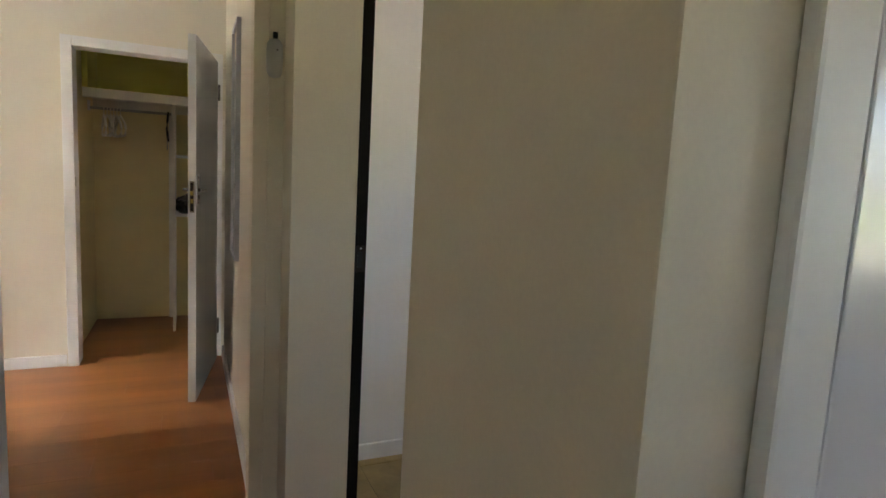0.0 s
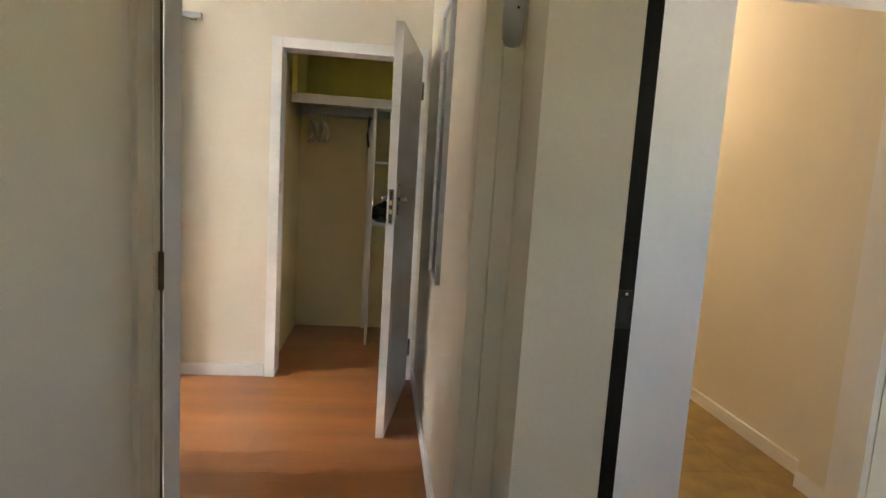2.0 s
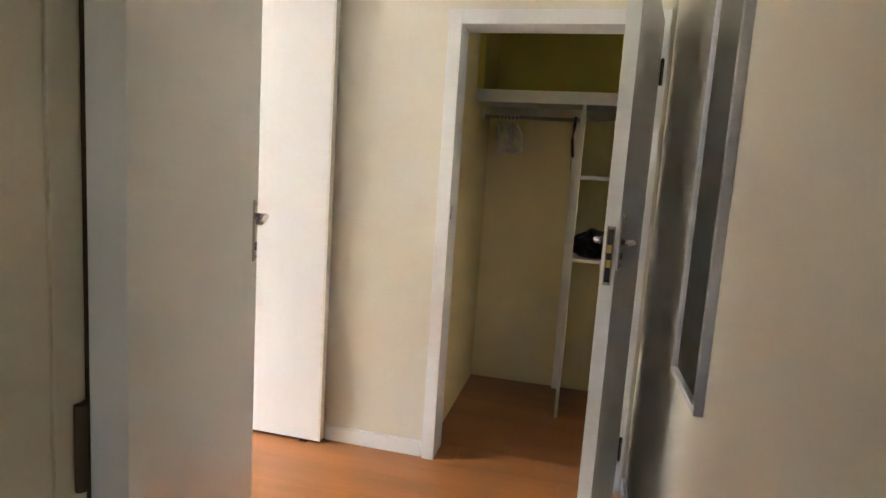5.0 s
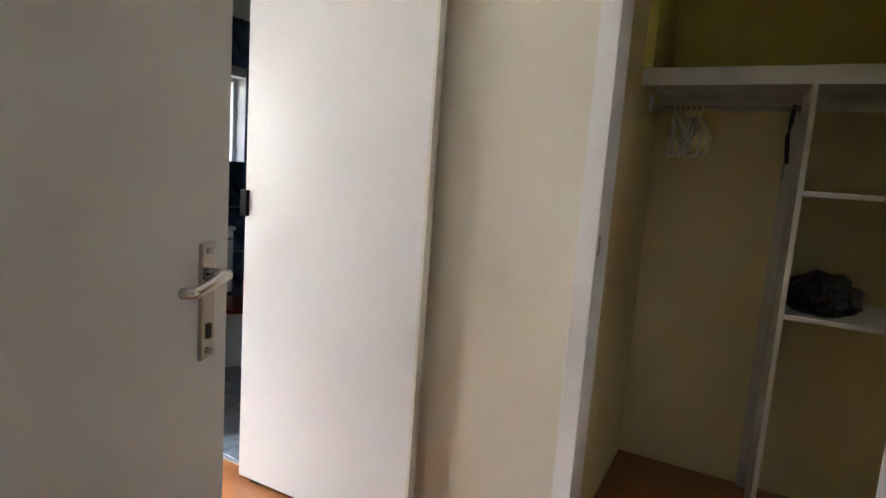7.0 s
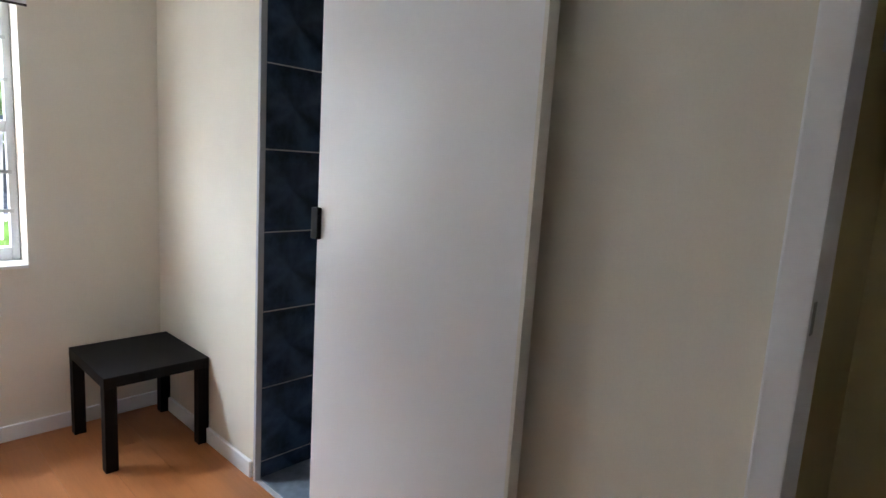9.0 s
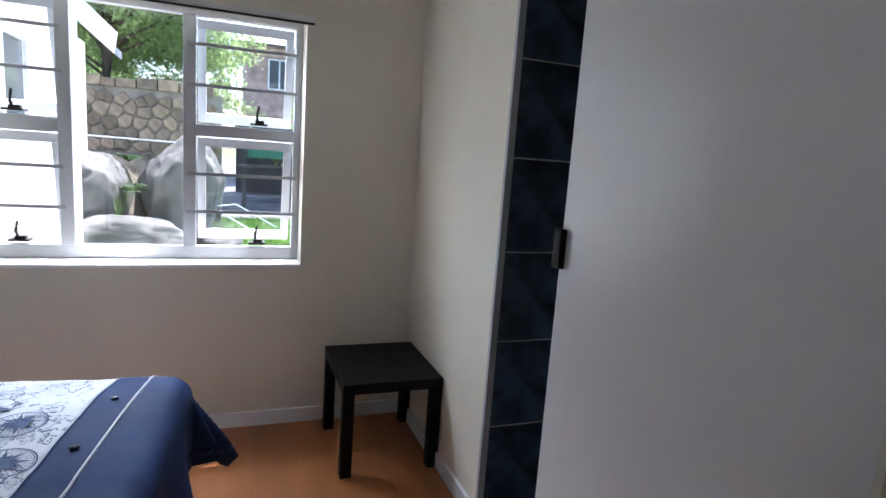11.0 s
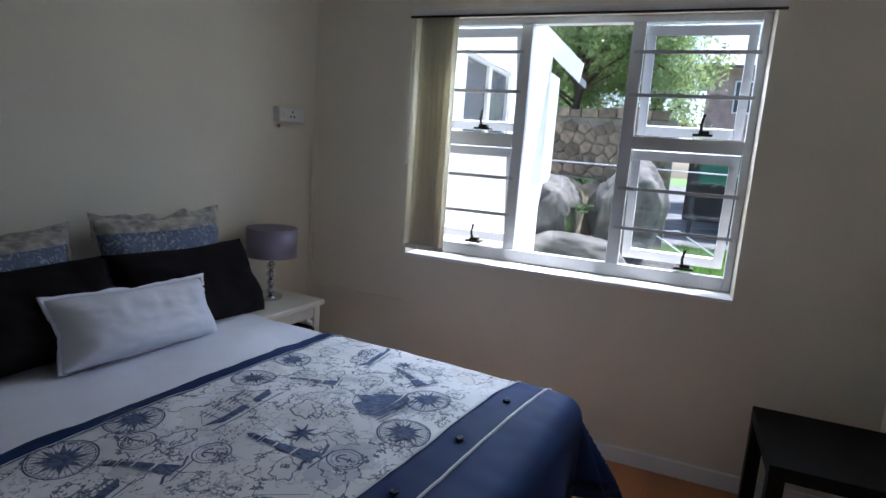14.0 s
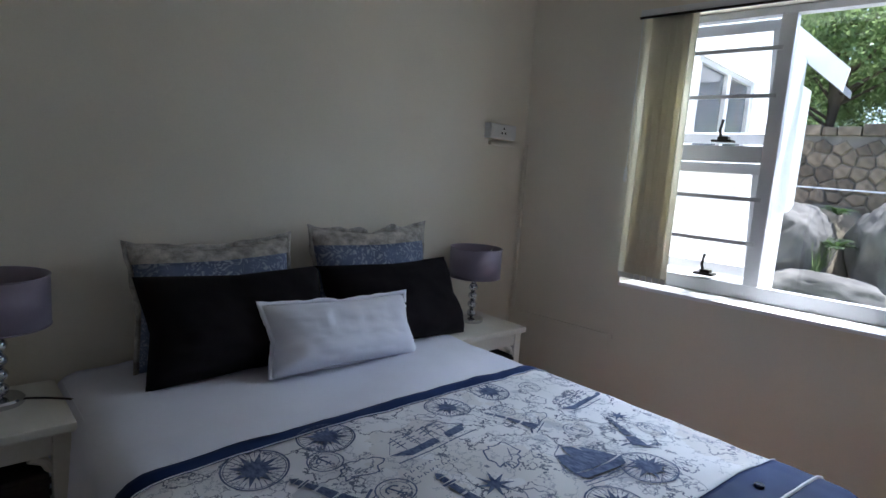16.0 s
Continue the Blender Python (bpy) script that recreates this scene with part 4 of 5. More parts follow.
for at, turn, size in (((0.05, 0.225), 185, 0.12), ((-0.51, 0.27), 182, 0.10), ((0.52, 0.29), 190, 0.11)):
    ink("boat_print", BOAT, at, turn, size)
for at, turn, size in (((0.135, 0.445), 184, 0.115), ((-0.42, 0.46), 150, 0.10), ((-0.208, 0.25), 205, 0.085), ((0.36, 0.255), 200, 0.10)):
    ink("lighthouse_print", TOWER, at, turn, size)
for at, size in (((0.06, 0.446), 0.055), ((-0.50, 0.40), 0.045)):
    ink("star_print", star(8, 0.30, 1.0, 0.2), at, 10, size)
for k, (at, size) in enumerate((((0.253, 0.235), 0.075), ((-0.287, 0.275), 0.06), ((-0.05, 0.37), 0.085), ((0.02, 0.54), 0.06), ((-0.02, 0.13), 0.05), ((0.50, 0.53), 0.07), ((-0.38, 0.20), 0.05), ((0.20, 0.52), 0.06), ((-0.36, 0.66), 0.05))):
    ink("coast_print", coast(k + 3), at, 30 * k, size, INK if k % 2 == 0 else INKLIGHT)
for at, w, turn in (((0.13, 0.31), 0.08, 184), ((-0.12, 0.40), 0.07, 190), ((0.40, 0.50), 0.08, 186)):
    ink("lettering_print", [q for row in (0.0, -0.34) for k in range(8) for q in stroke([(-1 + k * 0.26, row - 0.07), (-0.96 + k * 0.26, row + 0.07)], 0.035) + stroke([(-0.93 + k * 0.26, row + 0.06 - 0.10 * (k % 2)), (-0.84 + k * 0.26, row + 0.05 - 0.10 * (k % 3) * 0.5)], 0.035)], at, turn, w, INK)


# ---- pillows ----
def pillow(name, w, h, t, material, label, m, frill=None, frill_w=0.0, sag=0.0, seed=1, tuft=0.0):
    """A stuffed pillow, upright in its own x-z plane, seam all round; m places the middle of its foot."""
    ob = thing(name, label, "pillow", m)
    nx, nz = 36, 28
    bm = bmesh.new()
    sides = []
    for sgn in (1, -1):
        grid = []
        for j in range(nz + 1):
            row = []
            for i in range(nx + 1):
                u, v = 2 * i / nx - 1, 2 * j / nz - 1
                pin = 1 - 0.10 * (1 - abs(v)) ** 1.0 * abs(u) ** 3
                pinv = 1 - 0.09 * (1 - abs(u)) * abs(v) ** 3
                fat = max(0.0, (1 - u ** 4) * (1 - v ** 4)) ** 0.55
                wr = 0.14 * noise.noise(Vector((u * 3 + seed, v * 3, sgn))) + 0.07 * noise.noise(Vector((u * 8, v * 8 + seed, sgn)))
                pucker = tuft * math.exp(-((v - 0.35) / 0.35) ** 2) * (1 - u * u) * (0.6 + math.sin(u * 17 + seed) + 0.6 * math.sin(u * 31))
                y = sgn * t / 2 * fat * (1 + wr - pucker) * (1.12 - 0.25 * v)
                z = h / 2 * (v * pinv + 1) - sag * (1 - u * u) * max(0, v) * h
                row.append((w / 2 * u * pin, y, z))
            grid.append(row)
        sides.append(grid)
    for grid in sides:
        vs = [[bm.verts.new(p) for p in row] for row in grid]
        for a, b in zip(vs, vs[1:]):
            for k in range(nx):
                bm.faces.new((a[k], a[k + 1], b[k + 1], b[k]))
    bmesh.ops.remove_doubles(bm, verts=list(bm.verts), dist=0.0008)
    part("cushion", bm, material, ob, smooth=True)
    if frill:
        bm = bmesh.new()
        n = 120
        inner, outer = [], []
        for k in range(n):
            s = 4 * k / n
            e, f = int(s), s - int(s)
            u, v = ((2 * f - 1, -1), (1, 2 * f - 1), (1 - 2 * f, 1), (-1, 1 - 2 * f))[e]
            pin = 1 - 0.10 * (1 - abs(v)) * abs(u) ** 3
            x, z = w / 2 * u * pin, h / 2 * (v * (1 - 0.09 * (1 - abs(u)) * abs(v) ** 3) + 1) - sag * (1 - u * u) * max(0, v) * h
            wave = 0.0015 * math.sin(k * 1.9) + (0.034 if frill is FRILL else 0.012) * noise.noise(Vector((k * 0.23, seed, 0)))
            ox = frill_w * math.copysign(abs(u) ** 6, u)
            oz = frill_w * math.copysign(abs(v) ** 6, v)
            inner.append(bm.verts.new((x * 0.985, 0.004, h / 2 + (z - h / 2) * 0.985)))
            outer.append(bm.verts.new((x + ox, wave + 0.004, max(0.002, z + oz + wave * 0.7))))
        for k in range(n):
            bm.faces.new((inner[k], inner[(k + 1) % n], outer[(k + 1) % n], outer[k]))
        if frill is FRILL:
            band = bmesh.new()
            rows = []
            for j in range(6):
                v = 0.70 + 0.30 * j / 5
                row = []
                for i in range(41):
                    u = 2 * i / 40 - 1
                    pin, pinv = 1 - 0.10 * (1 - abs(v)) * abs(u) ** 3, 1 - 0.09 * (1 - abs(u)) * abs(v) ** 3
                    fat = max(0.0, (1 - u ** 4) * (1 - v ** 4)) ** 0.55
                    y = t / 2 * fat * (1.20 - 0.25 * v) + 0.006 + 0.004 * noise.noise(Vector((u * 14, v * 14, seed)))
                    row.append(band.verts.new((w / 2 * u * pin, y, h / 2 * (v * pinv + 1) - sag * (1 - u * u) * v * h)))
                rows.append(row)
            for a, b in zip(rows, rows[1:]):
                for k in range(40):
                    band.faces.new((a[k], a[k + 1], b[k + 1], b[k]))
            part("border", band, frill, ob, "quilted oatmeal border", smooth=True)
        fr = part("flange", bm, frill, ob, "flat stitched flange", smooth=True)
        mod = fr.modifiers.new("thick", "SOLIDIFY")
        mod.thickness = 0.004
    return ob


def lean(x, y, z, back, turn=0.0, roll=0.0):
    """Stand a pillow on the bed in bed coordinates, leaning back by some degrees."""
    return bed_m @ Matrix.Translation((x, y, z)) @ Matrix.Rotation(radians(turn), 4, "Z") @ Matrix.Rotation(radians(back), 4, "X") @ Matrix.Rotation(radians(roll), 4, "Y")


pillow("pillow", 0.515, 0.385, 0.15, PAISLEY, "blue paisley pillow with a quilted oatmeal border against the wall", lean(0.228, -0.590, 0.628, 12.4, -0.3, 1.5), FRILL, 0.012, 0.025, 3)
pillow("pillow", 0.505, 0.420, 0.15, PAISLEY, "blue paisley pillow with an oatmeal border beside its pair", lean(-0.360, -0.580, 0.628, 10.4, -3.7, 1.0), FRILL, 0.012, 0.02, 5)
pillow("pillow", 0.60, 0.325, 0.17, BLACKCLOTH, "plain black cotton pillow leaning on a paisley pillow", lean(0.203, -0.446, 0.622, 23.5, 2.4, -1.0), None, 0, 0.0, 7)
pillow("pillow", 0.63, 0.330, 0.17, BLACKCLOTH, "plain black cotton pillow standing behind the white one", lean(-0.400, -0.430, 0.622, 27, 3.4, -0.7), None, 0, 0.0, 9)
pillow("cushion", 0.550, 0.222, 0.165, SHEET, "small plump white scatter cushion on the sheet", lean(-0.080, -0.330, 0.630, 26, 0.8, -2.0), SHEET, 0.011, 0.0, 11, 0.06)


# ---- nightstands and lamps ----
def nightstand(x, label):
    ns = thing("nightstand", label, "nightstand", wall_m(x) @ Matrix.Translation((0, 0.01, 0)), group="nightstands by the bed")
    part("top", box(-0.215, 0.0, 0.575, 0.215, 0.335, 0.600, 0.006), NSPAINT, ns)
    for sx in (-1, 1):
        for y in (0.025, 0.275):
            part("leg", box(sx * 0.185 - 0.02, y, 0.0, sx * 0.185 + 0.02, y + 0.04, 0.5745, 0.004), NSPAINT, ns)
        part("side_rail", box(sx * 0.185 - 0.010, 0.066, 0.49, sx * 0.185 + 0.010, 0.2745, 0.5745, 0.002), NSPAINT, ns)
    bm = box(-0.1645, 0.290, 0.515, 0.1645, 0.310, 0.5745, 0.002)
    for sx in (-1, 1):
        tube([(sx * 0.163, 0.30, 0.470), (sx * 0.150, 0.30, 0.498), (sx * 0.118, 0.30, 0.514)], 0.012, 8, bm)
    part("apron", bm, NSPAINT, ns)
    part("shelf", box(-0.1645, 0.03, 0.10, 0.1645, 0.31, 0.118, 0.002), NSPAINT, ns)
    for z in (0.125, 0.31):
        b = part("basket", box(-0.158, 0.05, z, 0.158, 0.318, z + 0.165, 0.012), BASKET, ns, "dark woven basket drawer")
        for k in range(5):
            part("weave_band", box(-0.160, 0.3165, z + 0.012 + k * 0.031, 0.160, 0.3225, z + 0.030 + k * 0.031, 0.003), BASKET, b)
    return ns


nightstand(-1.030, "ivory painted nightstand with dark woven basket drawers")
nightstand(-2.765, "ivory painted nightstand in the corner by the window wall")


def lamp(x, y, label):
    l = thing("table_lamp", label, "table lamp", wall_m(x) @ Matrix.Translation((0, y, 0.6005)), group="lamps on the nightstands")
    part("base", lathe([(0.052, 0), (0.055, 0.004), (0.055, 0.014), (0.050, 0.019), (0.012, 0.020)], 32), CHROME, l, smooth=False)
    for k in range(4):
        part("ball", lathe([(0.0205 * math.sin(a) + 0.0008, 0.040 + k * 0.040 - 0.0185 * math.cos(a)) for a in [math.pi * i / 12 for i in range(13)]], 20), CHROME, l, smooth=True)
    part("stem", lathe([(0.006, 0.019), (0.006, 0.235)], 12), CHROME, l)
    for k in range(5):
        part("collar", lathe([(0.010, 0.018 + k * 0.040), (0.012, 0.020 + k * 0.040), (0.010, 0.0225 + k * 0.040)], 16), CHROME, l)
    part("lamp_holder", lathe([(0.015, 0.20), (0.015, 0.25)], 14), PLASTICWHITE, l)
    bm = lathe([(0.117, 0.210), (0.117, 0.342)], 48)
    for f in [f for f in bm.faces if len(f.verts) > 4]:
        bm.faces.remove(f)
    sh = part("shade", bm, SHADECLOTH, l, "mauve satin drum shade", smooth=True)
    mod = sh.modifiers.new("thick", "SOLIDIFY")
    mod.thickness = 0.003
    bm = lathe([(0.1145, 0.213), (0.1145, 0.339)], 48)
    for f in [f for f in bm.faces if len(f.verts) > 4]:
        bm.faces.remove(f)
    part("lining", bm, SHADEIN, sh, smooth=True)
    for z in (0.2105, 0.3415):
        part("rim", tube([(0.117 * math.cos(a), 0.117 * math.sin(a), z) for a in [math.pi * k / 20 for k in range(41)]], 0.0022, 6), SHADECLOTH, sh)
    part("spider", tube([(-0.114, 0, 0.335), (0, 0, 0.25), (0.114, 0, 0.335)], 0.002, 6), STEEL, l)
    return l


lamp(-1.108, 0.135, "chrome ball table lamp with a mauve satin shade")
lamp(-2.815, 0.150, "chrome ball table lamp with mauve shade near the window")
cable = thing("lamp_cable", "black lamp cable trailing over the nightstand", "cable")
part("lead", tube([(-1.14, 0.27, 0.606), (-1.19, 0.30, 0.605), (-1.225, 0.33, 0.604), (-1.245, 0.345, 0.602), (-1.252, 0.34, 0.57), (-1.25, 0.32, 0.40)], 0.003, 6), BLACKPLASTIC, cable)
cable2 = thing("lamp_cable", "short black lamp cable behind the far lamp", "cable")
part("lead", tube([(-2.76, 0.42, 0.606), (-2.70, 0.42, 0.605), (-2.62, 0.40, 0.604), (-2.54, 0.37, 0.603), (-2.53, 0.36, 0.45)], 0.003, 6), BLACKPLASTIC, cable2)

# ---- bathroom ----
loo = thing("toilet", "white toilet with a mahogany seat", "toilet")
bm = bmesh.new()
prof = [(0.11, 0.0), (0.10, 0.12), (0.13, 0.26), (0.185, 0.36), (0.19, 0.385)]
lathe(prof, 28, (-2.86, 3.90, 0.0), bm)
for v in bm.verts:
    v.co.x = -2.86 + (v.co.x + 2.86) * 1.25
part("bowl", bm, PORCELAIN, loo, smooth=True)
bm = lathe([(0.195, 0.388), (0.198, 0.40), (0.19, 0.41), (0.02, 0.415)], 28, (-2.86, 3.90, 0.0))
for v in bm.verts:
    v.co.x = -2.86 + (v.co.x + 2.86) * 1.22
part("seat", bm, SEATWOOD, loo, "mahogany seat lid")
part("cistern", box(-3.255, 3.70, 0.42, -3.08, 4.10, 0.86, 0.02), PORCELAIN, loo)
part("cistern_lid", box(-3.258, 3.69, 0.861, -3.07, 4.11, 0.89, 0.01), PORCELAIN, loo)
part("flush_lever", tube([(-3.075, 4.06, 0.81), (-3.055, 4.06, 0.81), (-3.055, 4.00, 0.80)], 0.006, 8), CHROME, loo)
bw = thing("window_2", "narrow bathroom window in a white frame", "window", kind="structure")
for y0, z0, y1, z1 in ((3.852, 1.252, 3.885, 1.948), (4.315, 1.252, 4.348, 1.948), (3.886, 1.252, 4.314, 1.285), (3.886, 1.915, 4.314, 1.948)):
    part("frame_bar", box(-3.40, y0, z0, -3.36, y1, z1, 0.003), ALU, bw)
g = part("pane", box(-3.384, 3.885, 1.285, -3.379, 4.315, 1.915), GLASS, bw)
g.visible_shadow = False
part("edge_trim", box(-2.2225, 2.985, 0.0, -2.205, 3.012, 2.06, 0.003), ALU)
bpy.data.objects["edge_trim"]["kind"] = "structure"

# ---- outside ----
setting("ground", box(-120, -90, -0.60, 90, 110, -0.12), GRASS, "lawn that runs out to the horizon", "ground")
setting("driveway", box(-60, -6.0, -0.119, -12.5, 24, -0.10), mat("worn asphalt", (0.17, 0.17, 0.175), 0.85, vary=0.25, scale=1.5), "worn grey asphalt driveway", "driveway")
# Pale ground, mostly out of view, added to bounce sunlight into the bedroom.
setting("bounce_patio", box(-7.3, 0.781, -0.119, -3.481, 5.4, -0.095), BOUNCEPAVING, "added pale paving that bounces sunlight into the window", "paving")
# Unseen pale ground, added so less green light reaches hall and lobby.
setting("path", box(-6.0, -20, -0.119, 24, -2.78, -0.095), BOUNCEPAVING, "added pale paving that bounces light into the hall", "paving")
setting("bounce_side", box(3.25, -2.779, -0.119, 24, 9.0, -0.095), BOUNCEPAVING, "added pale paving that bounces light into the lobby", "paving")
# Unseen eave, its edge set so only thin sun slivers reach the floor.
setting("eave", box(-3.885, -0.6, 2.60, WX - T - 0.001, 5.2, 2.68), SOFFIT, "unseen grey eave that trims the sun at the window", "eave")

wing = thing("house_wing", "white plastered house wing beside the window", "house")
WYF = 0.78
bm = box(-4.20, -3.0, -0.12, -3.485, WYF, 2.75)
box(-6.64, -3.0, -0.12, -5.28, WYF, 2.42, bm=bm)
box(-5.28, -3.0, -0.12, -4.20, WYF, 1.42, bm=bm)
box(-5.28, -3.0, 2.02, -4.20, WYF, 2.75, bm=bm)
part("wall", bm, RENDERWHITE, wing)
wwin = part("window_frame", box(-5.278, WYF - 0.06, 1.422, -5.23, WYF - 0.01, 2.018, 0.003), ALU, wing)
for x in (-4.77, -4.248):
    part("frame_bar", box(x - 0.03, WYF - 0.06, 1.422, x + 0.03, WYF - 0.01, 2.018, 0.003), ALU, wwin)
for z in (1.437, 2.003):
    part("frame_bar", box(-5.23, WYF - 0.058, z - 0.014, -4.28, WYF - 0.012, z + 0.014, 0.003), ALU, wwin)
part("pane", box(-5.24, WYF - 0.042, 1.44, -4.24, WYF - 0.036, 2.0), mat("reflecting pane", (0.07, 0.08, 0.10), 0.03, vary=0.02, bump=0.0), wwin)
part("sill", box(-5.32, WYF - 0.02, 1.385, -4.16, WYF + 0.06, 1.418, 0.004), RENDERWHITE, wing)
bm = bmesh.new()
ridge, foot = Vector((0, -0.10, 3.16)), Vector((0, 1.06, 2.15))
prof = [ridge, foot, foot + Vector((0, 0.03, 0.19)), ridge + Vector((0, 0.03, 0.24))]
a, b = [bm.verts.new((-6.66, p.y, p.z)) for p in prof], [bm.verts.new((-6.72, p.y, p.z)) for p in prof]
bm.faces.new(a), bm.faces.new(b[::-1])
for k in range(4):
    bm.faces.new((a[k], a[(k + 1) % 4], b[(k + 1) % 4], b[k]))
part("barge_board", bm, RENDERWHITE, wing)
bm = bmesh.new()
prof = [ridge + Vector((0, 0, 0.0)), foot + Vector((0, -0.02, 0.01)), foot + Vector((0, -0.02, 0.08)), ridge + Vector((0, 0, 0.10))]
a, b = [bm.verts.new((-6.725, p.y, p.z)) for p in prof], [bm.verts.new((-7.25, p.y, p.z)) for p in prof]
bm.faces.new(a), bm.faces.new(b[::-1])
for k in range(4):
    bm.faces.new((a[k], a[(k + 1) % 4], b[(k + 1) % 4], b[k]))
part("roof", bm, SOFFIT, wing, "grey eave of the wing roof")
part("end_wall", box(-9.3, -3.0, -0.12, -6.735, 0.30, 2.55), RENDERWHITE, wing)


# earth bank and boulders
def mound(name, x0, x1, y0, y1, fn, material, label, n=40):
    bm = bmesh.new()
    g = [[bm.verts.new((x, y, fn(x, y))) for x in np.linspace(x0, x1, n)] for y in np.linspace(y0, y1, n)]
    for r0, r1 in zip(g, g[1:]):
        for k in range(n - 1):
            bm.faces.new((r0[k], r0[k + 1], r1[k + 1], r1[k]))
    return tagged(part(name, bm, material, smooth=True), label, "ground", kind="structure")


def bank_z(x, y):
    rise = max(0.0, min(1.0, (-x - 8.2) / 2.6)) * max(0.0, min(1.0, (1.6 - y) / 0.9))
    return -0.13 + 1.25 * rise * rise * (3 - 2 * rise) + 0.05 * noise.noise(Vector((x, y, 0)))


mound("bank", -14, -7.0, -5, 4.2, bank_z, mat("dry earth and litter", (0.20, 0.17, 0.12), 0.95, vary=0.35, scale=4, fine=30, bump=0.8), "earth bank below the stone wall")


def boulder(x, y, z, sx, sy, sz, seed, label):
    bm = bmesh.new()
    bmesh.ops.create_icosphere(bm, subdivisions=5, radius=1)
    rg = random.Random(seed)
    cuts = [(Vector((rg.gauss(0, 1), rg.gauss(0, 1), rg.gauss(0.15, 0.8))).normalized(), rg.uniform(0.74, 0.93)) for k in range(14)]
    for v in bm.verts:
        c = v.co.copy()
        q = Vector([math.copysign(abs(k) ** 0.85, k) for k in c])
        for n, d in cuts:
            over = q.dot(n) - d
            if over > 0:
                q -= n * over * 0.88
        k = 1 + 0.10 * noise.noise(q * 1.2 + Vector((seed, 0, 0))) + 0.05 * noise.noise(q * 3.1 + Vector((0, seed, 0))) + 0.03 * noise.noise(q * 7) + 0.018 * noise.noise(q * 17)
        crack = abs(noise.noise(q * 1.6 + Vector((seed * 2.0, 1.7, 0))))
        if crack < 0.03:
            k -= 0.07 * (1 - crack / 0.03)
        v.co = Vector((x, y, z)) + Vector((q.x * sx, q.y * sy, q.z * sz)) * k * 1.12
    ob = part("boulder", bm, BOULDER, smooth=True)
    return tagged(ob, label, "boulder", "boulders on the bank")


boulder(-9.4, 0.33, 0.52, 0.72, 0.47, 0.56, 1, "tall grey granite boulder beside the wing")
boulder(-9.8, 1.42, 0.58, 0.80, 0.55, 0.80, 4, "large rounded grey granite boulder")
boulder(-8.7, 0.78, -0.08, 0.62, 0.92, 0.40, 7, "low flat granite boulder in front")
boulder(-8.4, -1.9, 0.1, 0.8, 0.8, 0.7, 9, "grey granite boulder half behind the wing")
boulder(-9.3, 1.88, -0.08, 0.35, 0.42, 0.20, 12, "small brown boulder by the grass")

# retaining wall of fitted stones under a row of coping blocks
wall_s = tagged(part("stone_wall", box(-11.6, -5.0, 0.0, -11.16, 1.95, 2.16), MORTAR), "retaining wall of fitted brown fieldstones with a coping", "stone wall", kind="structure")
rng = random.Random(5)


def clip_cell(poly, p, q):
    """Keeps the side of the polygon that lies nearer to p than to q."""
    mx, my, dx, dy = (p[0] + q[0]) / 2, (p[1] + q[1]) / 2, q[0] - p[0], q[1] - p[1]
    side = lambda a: (a[0] - mx) * dx + (a[1] - my) * dy
    out = []
    for a, b in zip(poly, poly[1:] + poly[:1]):
        sa, sb = side(a), side(b)
        if sa <= 0:
            out.append(a)
        if sa * sb < 0:
            f = sa / (sa - sb)
            out.append((a[0] + f * (b[0] - a[0]), a[1] + f * (b[1] - a[1])))
    return out


STONEW, STONEH = 0.225, 0.185
seeds = {}
for i in range(-13, 10):
    for j in range(0, 10):
        seeds[i, j] = ((i + 0.5 * (j % 2) + rng.uniform(-0.34, 0.34)) * STONEW, 0.50 + (j + rng.uniform(-0.32, 0.32)) * STONEH)
for (i, j), p in seeds.items():
    if not (-2.4 < p[0] < 1.85 and 0.52 < p[1] < 2.10):
        continue
    poly = [(p[0] - 0.3, p[1] - 0.3), (p[0] + 0.3, p[1] - 0.3), (p[0] + 0.3, p[1] + 0.3), (p[0] - 0.3, p[1] + 0.3)]
    for di in (-2, -1, 0, 1, 2):
        for dj in (-2, -1, 0, 1, 2):
            q = seeds.get((i + di, j + dj))
            if q and (di or dj) and poly:
                poly = clip_cell(poly, p, q)
    if len(poly) < 3:
        continue
    cy, cz = sum(a[0] for a in poly) / len(poly), sum(a[1] for a in poly) / len(poly)
    bm = bmesh.new()
    proud = rng.uniform(0.022, 0.05)
    rings = [[bm.verts.new((x, (a - cy) * f, (b - cz) * f)) for a, b in poly] for x, f in ((-0.02, 0.93), (proud * 0.6, 0.91), (proud, 0.74))]
    for lo_r, hi_r in zip(rings, rings[1:]):
        for k in range(len(poly)):
            n2 = (k + 1) % len(poly)
            bm.faces.new((lo_r[k], lo_r[n2], hi_r[n2], hi_r[k]))
    bm.faces.new(rings[-1])
    part("stone", bm, STONE, wall_s, m=Matrix.Translation((-11.155, cy, min(cz, 2.10))))
y = -2.4
while y < 1.8:
    w = rng.uniform(0.20, 0.34)
    part("coping_stone", box(-11.58, y + 0.008, 2.161, -11.10 + rng.uniform(-0.02, 0.02), y + w - 0.008, 2.30 + rng.uniform(-0.02, 0.06), 0.018), STONE, wall_s)
    y += w


